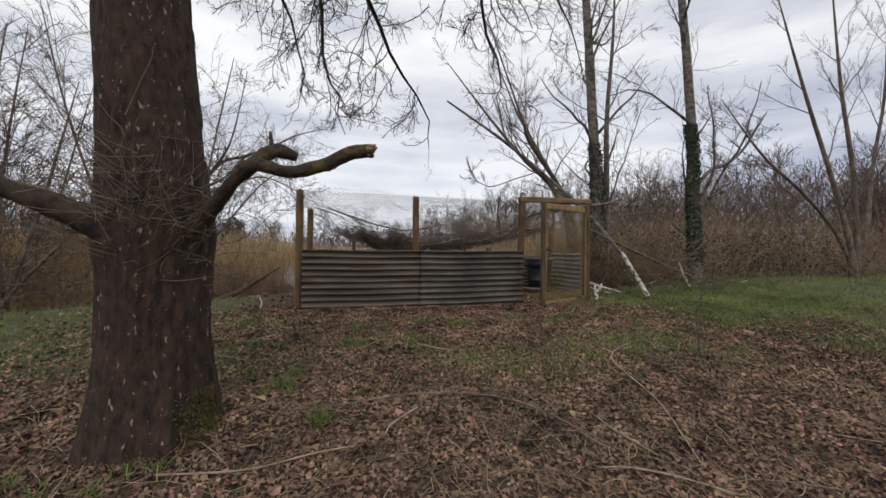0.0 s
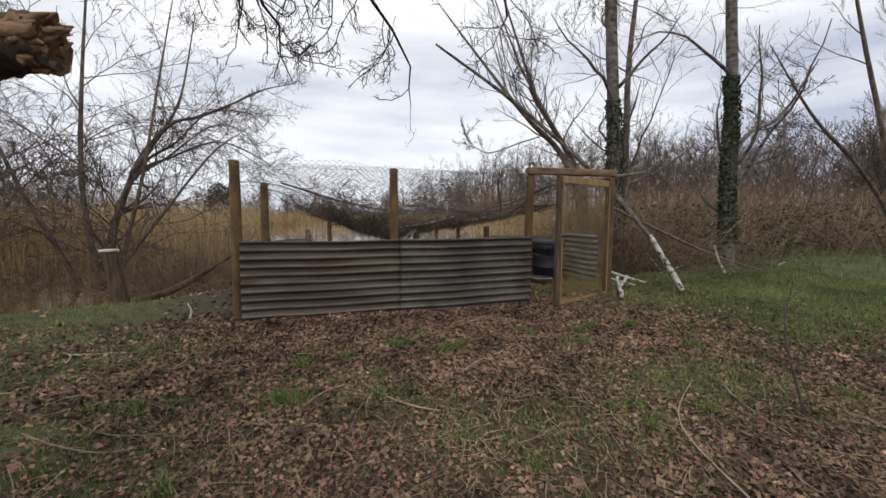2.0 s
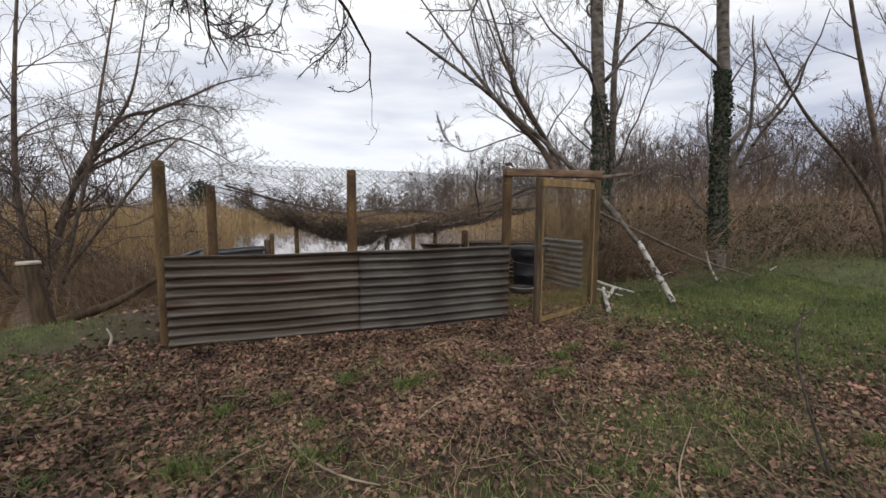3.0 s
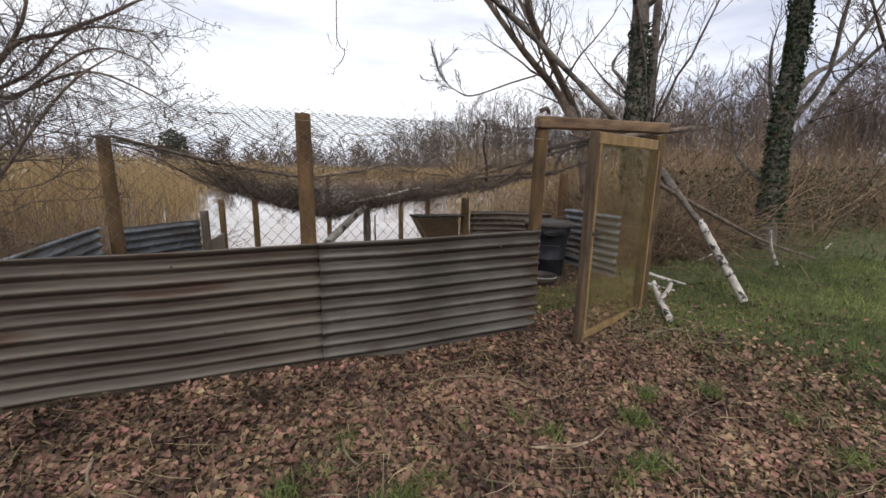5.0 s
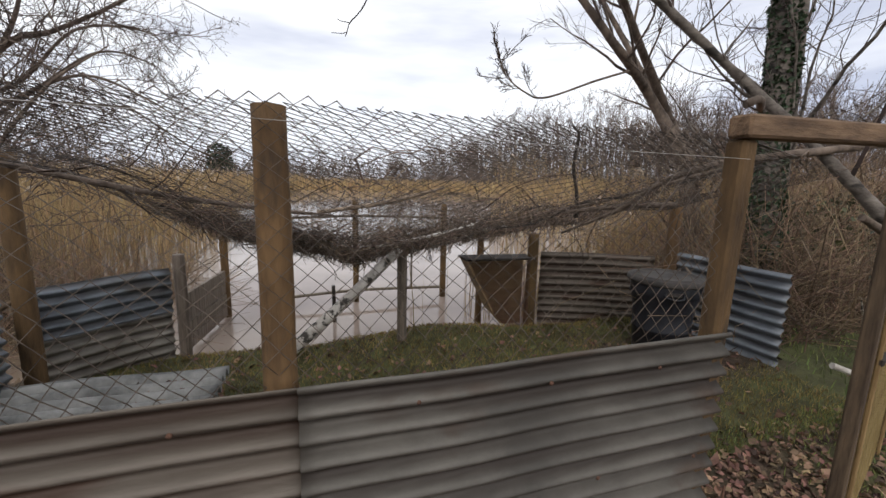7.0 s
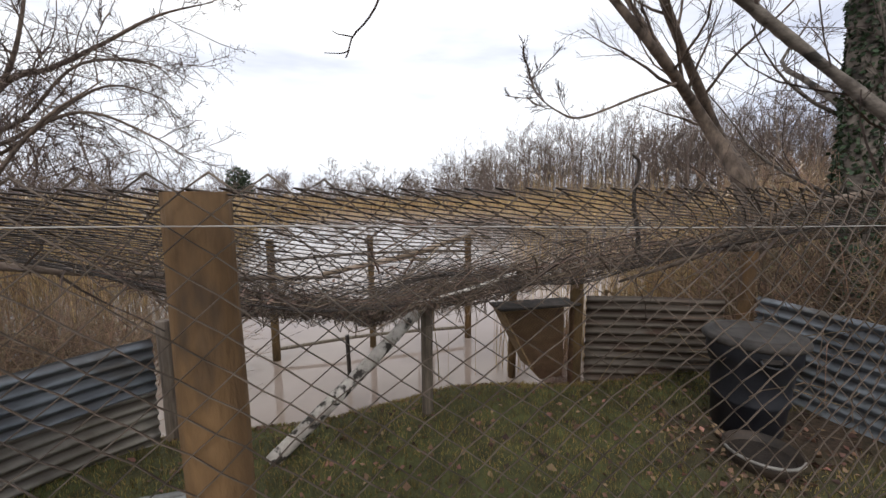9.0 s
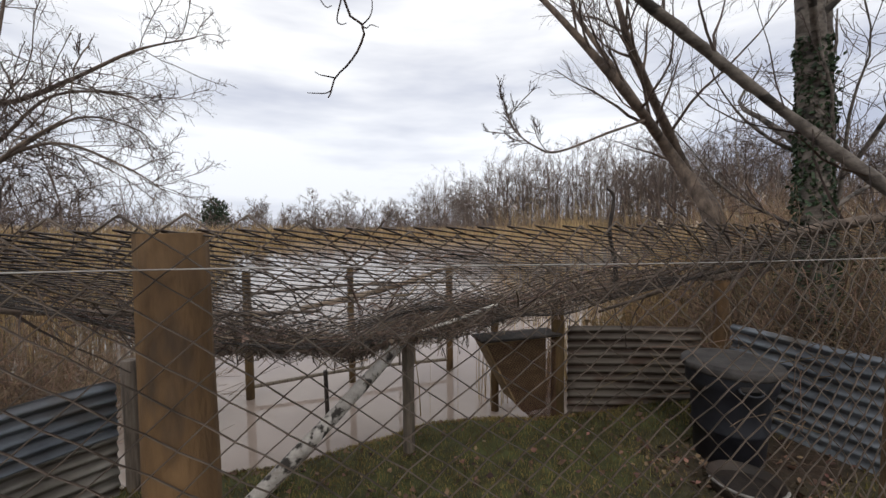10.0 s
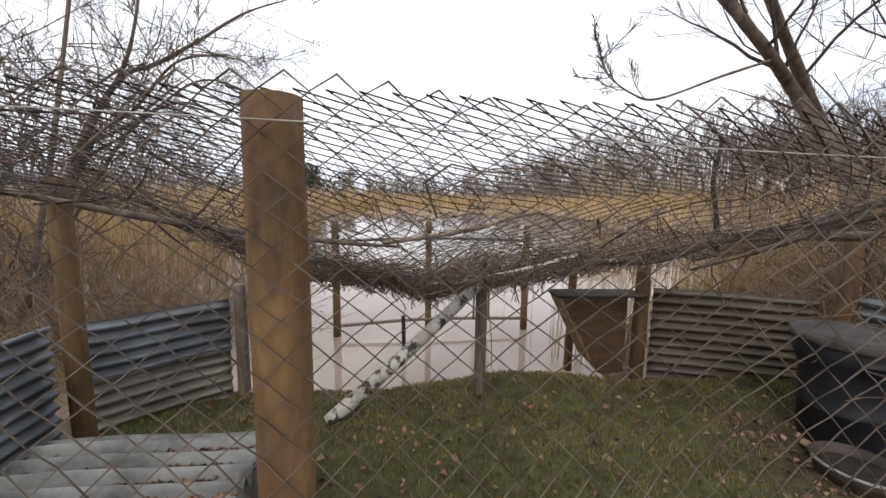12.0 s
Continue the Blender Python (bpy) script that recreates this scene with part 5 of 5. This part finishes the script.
for k, (tx, ty) in enumerate([(0.31, 4.04), (0.97, 3.88), (0.45, 4.55), (1.62, 4.5), (1.25, 4.75), (3.1, 4.6), (3.35, 4.75), (2.85, 4.3), (-0.2, 3.1), (0.05, 2.55), (4.2, 3.0)]):
    tuft(tx, ty, 130, 0.11, 100 + k)
for k in range(5):
    tuft(-1.25 + 0.14 * k + rng.normal(0, 0.04), 2.22 + abs(k - 2) * 0.04 + rng.normal(0, 0.04), 60, 0.08, 130 + k)

tr = np.random.default_rng(145)
for k in range(34):
    tx, ty = tr.uniform(-0.9, 4.6), tr.uniform(2.7, 5.0)
    tuft(tx, ty, int(tr.uniform(50, 120)), tr.uniform(0.06, 0.11), 200 + k)

def straw(n, box_, seed):
    """Bleached dry grass lying over the leaves."""
    x, y, r = scatter(n, *box_, seed)
    a, L = r.uniform(0, 6.28, n), r.uniform(0.06, 0.3, n)
    bend = r.normal(0, 0.5, n)
    P = []
    for s in (-0.5, -0.15, 0.2, 0.5):
        px, py = x + np.cos(a + bend * s) * L * s, y + np.sin(a + bend * s) * L * s
        P.append(np.stack([px, py, surface(px, py) + 0.012 + r.uniform(0, 0.025, n)], -1))
    return ribbons(np.stack(P, 1), np.full((n, 4), 0.0019), r)


tagged(obj("dry_straw", join([straw(6500, (-2.5, 4.5, 0.6, 3.3), 205), straw(2800, (-1, 4.6, 3.3, 5.7), 206)]), STRAW), "bleached dry grass stems strewn over the leaves", "dry grass", kind="stuff")
mr = np.random.default_rng(207)
ma, mz = mr.normal(-0.3, 0.3, 5200), mr.random(5200) ** 1.9 * 0.36
mrad = np.interp(mz, [0, 0.2, 0.6], [0.37, 0.305, 0.275]) + 0.004 + 0.045 * (0.4 - mz) * (mr.random(5200) > 0.5)
tagged(obj("moss", leaf_cloud(mrad * np.cos(ma), mrad * np.sin(ma), mz - 0.03, 0.009, 1.6, 208), MOSS, oak, "yellow-green moss on the roots", smooth=False), kind="stuff")

# loose sticks on the ground
sr = np.random.default_rng(140)
for k in range(46):
    x0, y0 = sr.uniform(-1.5, 4.5), sr.uniform(1.3, 5.4)
    a, L = sr.uniform(0, 6.28), sr.uniform(0.15, 0.7)
    pts = []
    for s in (-0.5, -0.1, 0.25, 0.5):
        px, py = x0 + math.cos(a + s * 0.4) * L * s, y0 + math.sin(a + s * 0.4) * L * s
        pts.append((px, min(py, 5.75), float(surface(np.array([px]), np.array([min(py, 5.75)]))[0]) + 0.014 + sr.uniform(0, 0.012)))
    rad = sr.uniform(0.003, 0.008)
    ob = limb("fallen_twig", pts, [rad, rad, rad * 0.9, rad * 0.5], STICK, k=8, sides=6, lump=0.2, seed=k)
    tagged(ob, "thin dry stick lying on the leaf litter", "twig", "sticks on the ground")
for k, pts in enumerate([[(0.12, 2.75), (0.79, 2.72), (1.34, 2.45), (1.72, 1.85)], [(-0.7, 2.2), (-0.3, 2.15), (0.03, 2.2), (0.3, 2.25)], [(2.1, 1.7), (2.4, 2.3), (2.6, 3.0), (3.3, 3.5)], [(1.9, 4.7), (2.1, 4.53), (2.33, 4.37)], [(1.81, 4.52), (1.84, 4.42), (1.89, 4.3)], [(1.8, 5.74), (1.66, 5.62), (1.54, 5.48)], [(1.07, 5.5), (0.95, 5.45), (0.8, 5.34)], [(2.4, 4.62), (2.7, 4.55), (2.9, 4.6)]]):
    P3 = [(x, y, float(surface(np.array([x]), np.array([y]))[0]) + 0.014 + (0.035 if 0 < i < len(pts) - 1 and len(pts) > 3 else 0)) for i, (x, y) in enumerate(pts)]
    ob = limb("bramble_cane", P3, [0.006] + [0.005] * (len(pts) - 2) + [0.003], STICK, k=30, sides=6, lump=0.15, seed=150 + k)
    tagged(ob, "long arching dry cane trailing over the leaves", "cane", "canes on the ground")
cane = fallen("dead_cane", [(3.55, 2.9, 0.5), (4.0, 3.3, 0.85), (4.5, 3.6, 1.08), (4.9, 3.7, 1.12)], [0.008, 0.007, 0.006, 0.004], DARK_WOOD, "dark thin cane arching out of the grass", "cane", k=20, sides=6, seed=160, twigs=3)


# ---- thickets, reeds and woods ----
def reed_bed(n, x, y, r, h0, h1, w, z0=None):
    z = surface(x, y) if z0 is None else np.maximum(surface(x, y), z0)
    a, lean, h = r.uniform(0, 6.28, n), r.uniform(0.0, 0.22, n), r.uniform(h0, h1, n)
    P = np.stack([np.stack([x + np.cos(a) * lean * h * t ** 2, y + np.sin(a) * lean * h * t ** 2, z + h * t], -1) for t in (0, 0.5, 1)], 1)
    return P, h, r


def reeds(n, place, seed, h0, h1, w):
    r = np.random.default_rng(seed)
    x, y = place(r, n)
    n = len(x)
    P, h, r = reed_bed(n, x, y, r, h0, h1, w)
    blades = ribbons(P, np.full((n, 3), w) * np.array([1, 0.9, 0.3]), r)
    m = n // 9
    tip = P[:m, 2]
    a = r.uniform(0, 6.28, m)
    Q = np.stack([tip + np.stack([np.cos(a) * s * 0.12, np.sin(a) * s * 0.12, a * 0 + s * 0.22 - s * s * 0.12], -1) for s in (0, 0.5, 1)], 1)
    plume = ribbons(Q, np.array([0.006, 0.028, 0.004])[None] * r.uniform(0.7, 1.3, (m, 1)), r)
    return blades, plume


def left_bed(r, n):
    x, y = r.uniform(-22, 0.5, n), 11.5 + 26 * r.random(n) ** 1.6
    k = (x < 0.3 - 0.117 * (y - 5.25)) & ~((x > -5) & (y < 12.6))
    return x[k], y[k]


def right_bed(r, n):
    y = 9.1 + 30 * r.random(n) ** 2.2
    x = 5.1 + (y - 9.0) * 1.15 + 0.5 * np.sin(y * 0.5) + r.normal(0.7, 0.9, n) - 0.35
    return x, y


def far_bed(r, n):
    x, y = r.uniform(-45, 75, n), 66 + 10 * r.random(n)
    return x, y


def right_scrub(r, n):
    x, y = r.uniform(5.4, 24, n), r.uniform(6.3, 24, n)
    edge = 6.9 + 0.35 * np.sin(x * 1.3) - 0.12 * np.clip(x - 9, 0, 10)
    k = (y > edge) & (x > 5.8 + np.clip(y - 8.5, 0, 20) * 1.15) & ~((x < 6.0) & (y < 8.4))
    return x[k], y[k]


b1, p1 = reeds(15000, left_bed, 170, 1.7, 2.6, 0.007)
b2, p2 = reeds(2600, right_bed, 171, 0.8, 1.6, 0.006)
b4, p4 = reeds(3800, lambda r, n: (lambda q: (q[0][q[1] > 10.5], q[1][q[1] > 10.5]))(right_scrub(r, n)), 173, 1.0, 2.0, 0.006)
b3, p3 = reeds(9000, far_bed, 172, 1.4, 2.6, 0.04)


def tall_bed(r, n):
    y = 13 + 6 * r.random(n)
    return 1.7 + (y - 5.2) * np.tan(np.radians(r.uniform(25, 45, n))), y


b5, p5 = reeds(420, tall_bed, 174, 2.6, 3.2, 0.006)
tagged(obj("reeds", join([b1, b2, b3, b4, b5]), REED), "dense bed of dry golden reeds round the pond", "reeds", kind="stuff")
tagged(obj("reed_plumes", join([p1, p2, p4, p5]), PLUME), "pale feathery reed heads", "reed heads", kind="stuff")


def bramble(n, place, seed, L0, L1, r0, lift=0.5, droop=-0.16, flat=False):
    """Arching tangled stems."""
    r = np.random.default_rng(seed)
    x, y = place(r, n)
    n = len(x)
    p = np.stack([x, y, surface(x, y)], -1)
    a = r.uniform(0, 6.28, n)
    d = np.stack([np.cos(a) * 0.7, np.sin(a) * 0.7, r.uniform(lift, 1.6, n)], -1)
    L = r.uniform(L0, L1, n)
    P = [p]
    for j in range(5):
        d = d + r.normal(0, 0.28, d.shape) + [0, 0, droop]
        d /= np.linalg.norm(d, axis=1, keepdims=True)
        P.append(P[-1] + d * (L / 5)[:, None])
    R = r.uniform(0.6, 1.3, n)[:, None] * r0 * np.linspace(1, 0.4, 6)[None]
    return ribbons(np.stack(P, 1), R, r) if flat else strands(np.stack(P, 1), R, 3)


def left_scrub(r, n):
    x, y = r.uniform(-16, -2.6, n), r.uniform(7.6, 13.5, n)
    k = (y > 8.9 - 0.12 * (x + 4)) & ~((x > -4.2) & (y < 11.3))
    return x[k], y[k]


def pen_scrub(r, n):
    return r.uniform(-2.5, -0.3, n), r.uniform(9.2, 11.6, n)


def corner_scrub(r, n):
    return r.uniform(5.35, 7.6, n), r.uniform(6.9, 9.0, n)


tagged(obj("brambles", join([bramble(15000, right_scrub, 180, 1.2, 3.4, 0.006, flat=True), bramble(7000, left_scrub, 181, 0.9, 2.6, 0.006, flat=True), bramble(2600, pen_scrub, 182, 0.8, 2.1, 0.005), bramble(1500, corner_scrub, 185, 0.8, 2.2, 0.006)]), BRAMBLE), "dense tangle of brown bramble and dead stems", "brambles", kind="stuff")


dr = np.random.default_rng(183)
dx, dy = dr.uniform(6.6, 15, 5200), dr.uniform(7.2, 10, 5200)
dk = dr.random(5200) < 0.75 + 0.25 * np.sin(dx * 2)
dx, dy = dx[dk], dy[dk]
tagged(obj("bramble_leaves", leaf_cloud(dx, dy, surface(dx, dy) + dr.random(len(dx)) ** 1.6 * 1.2, 0.075, 1.2, 184), BRAMBLE_LEAF, smooth=False), "dark green bramble leaves low in the thicket", "brambles", kind="stuff")


def wood(places, seed, h0, h1, least, fine=4, scale=1.0):
    """Far bare trees joined: trunk, limbs and twigs."""
    r = np.random.default_rng(seed)
    x, y = places
    n = len(x)
    h = r.uniform(h0, h1, n) * scale
    z = surface(x, y) - 0.3
    P = np.stack([np.stack([x + r.normal(0, 0.7, n) * t, y + r.normal(0, 0.7, n) * t, z + h * t], -1) for t in (0, 0.25, 0.5, 0.75, 1.0)], 1)
    R = (h * 0.0085)[:, None] * np.array([1.2, 1, 0.75, 0.5, 0.2])
    parts = [strands(P, R, 5)]
    P1, R1 = kids(r, P, R, 13, 0.16, 1, 0.42, 50, 5, 0.03, 0.2)
    R1 = np.maximum(R1, least * 1.4)
    parts.append(strands(P1, R1, 3))
    P2, R2 = kids(r, P1, R1, 6, 0.2, 1, 0.5, 46, 4, 0.02, 0.28)
    parts.append(ribbons(P2, np.maximum(R2, least), r))
    P3, R3 = kids(r, P2, R2, fine, 0.2, 1, 0.6, 38, 3, 0.05, 0.18)
    parts.append(ribbons(P3, np.maximum(R3, least * 0.7), r))
    return join(parts)


wr = np.random.default_rng(190)
az = wr.uniform(15, 104, 680)
dist = np.interp(az, [17, 22, 28, 46, 104], [140, 118, 98, 80, 60]) * (1 + 0.7 * wr.random(680) ** 1.3)
wx, wy = 1.5 + dist * np.sin(np.radians(az)), 3.0 + dist * np.cos(np.radians(az))
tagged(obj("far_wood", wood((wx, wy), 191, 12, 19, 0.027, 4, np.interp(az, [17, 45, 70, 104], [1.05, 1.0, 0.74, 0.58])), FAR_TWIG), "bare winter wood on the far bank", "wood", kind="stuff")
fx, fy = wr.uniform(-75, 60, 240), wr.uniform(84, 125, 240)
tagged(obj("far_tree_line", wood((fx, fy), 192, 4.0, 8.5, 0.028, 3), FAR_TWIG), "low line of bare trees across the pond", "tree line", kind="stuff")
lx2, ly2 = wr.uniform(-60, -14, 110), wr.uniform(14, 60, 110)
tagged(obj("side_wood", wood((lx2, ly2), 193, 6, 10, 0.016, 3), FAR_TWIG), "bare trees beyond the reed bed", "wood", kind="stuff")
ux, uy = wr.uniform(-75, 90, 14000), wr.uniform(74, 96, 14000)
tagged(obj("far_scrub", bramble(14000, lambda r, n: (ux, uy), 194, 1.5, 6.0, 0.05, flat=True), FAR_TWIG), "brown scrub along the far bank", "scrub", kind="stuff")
ka = wr.uniform(14, 104, 9000)
kd = np.interp(ka, [17, 22, 28, 46, 104], [136, 114, 95, 76, 56]) * (1 + 0.25 * wr.random(9000))
kx, ky = 1.5 + kd * np.sin(np.radians(ka)), 3.0 + kd * np.cos(np.radians(ka))
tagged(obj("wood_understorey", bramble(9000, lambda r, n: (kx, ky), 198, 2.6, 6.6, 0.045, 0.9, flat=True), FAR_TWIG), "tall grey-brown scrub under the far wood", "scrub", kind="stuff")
vy = wr.uniform(16, 75, 9000)
vx = 8.0 + (vy - 9) * 1.15 + wr.uniform(0, 12, 9000)
tagged(obj("bank_scrub", bramble(9000, lambda r, n: (vx, vy), 195, 1.4, 4.6, 0.014, flat=True), BRAMBLE), "brown scrub below the wood", "scrub", kind="stuff")
pine = thing("pine_tree", "dark green pine in the far tree line", "tree", at=gz(-16, 92, 0.2))
limb("trunk", [(0, 0, 0), (0, 0, 3.5), (0, 0, 6.5)], [0.3, 0.22, 0.08], WILLOW, pine, k=10, sides=8)
pr = np.random.default_rng(196)
pn = 1500
pz = pr.uniform(2.2, 8.0, pn)
pa, prad = pr.uniform(0, 6.28, pn), np.sqrt(pr.random(pn)) * 2.6
pz = pz - prad * 0.5
pk = prad < 2.7 - 0.25 * (pz - 3) + 0.5 * np.sin(pa * 4 + pz)
obj("crown", leaf_cloud((prad * np.cos(pa))[pk], (prad * np.sin(pa))[pk], pz[pk], 0.55, 1.2, 197), IVY, pine, smooth=False)
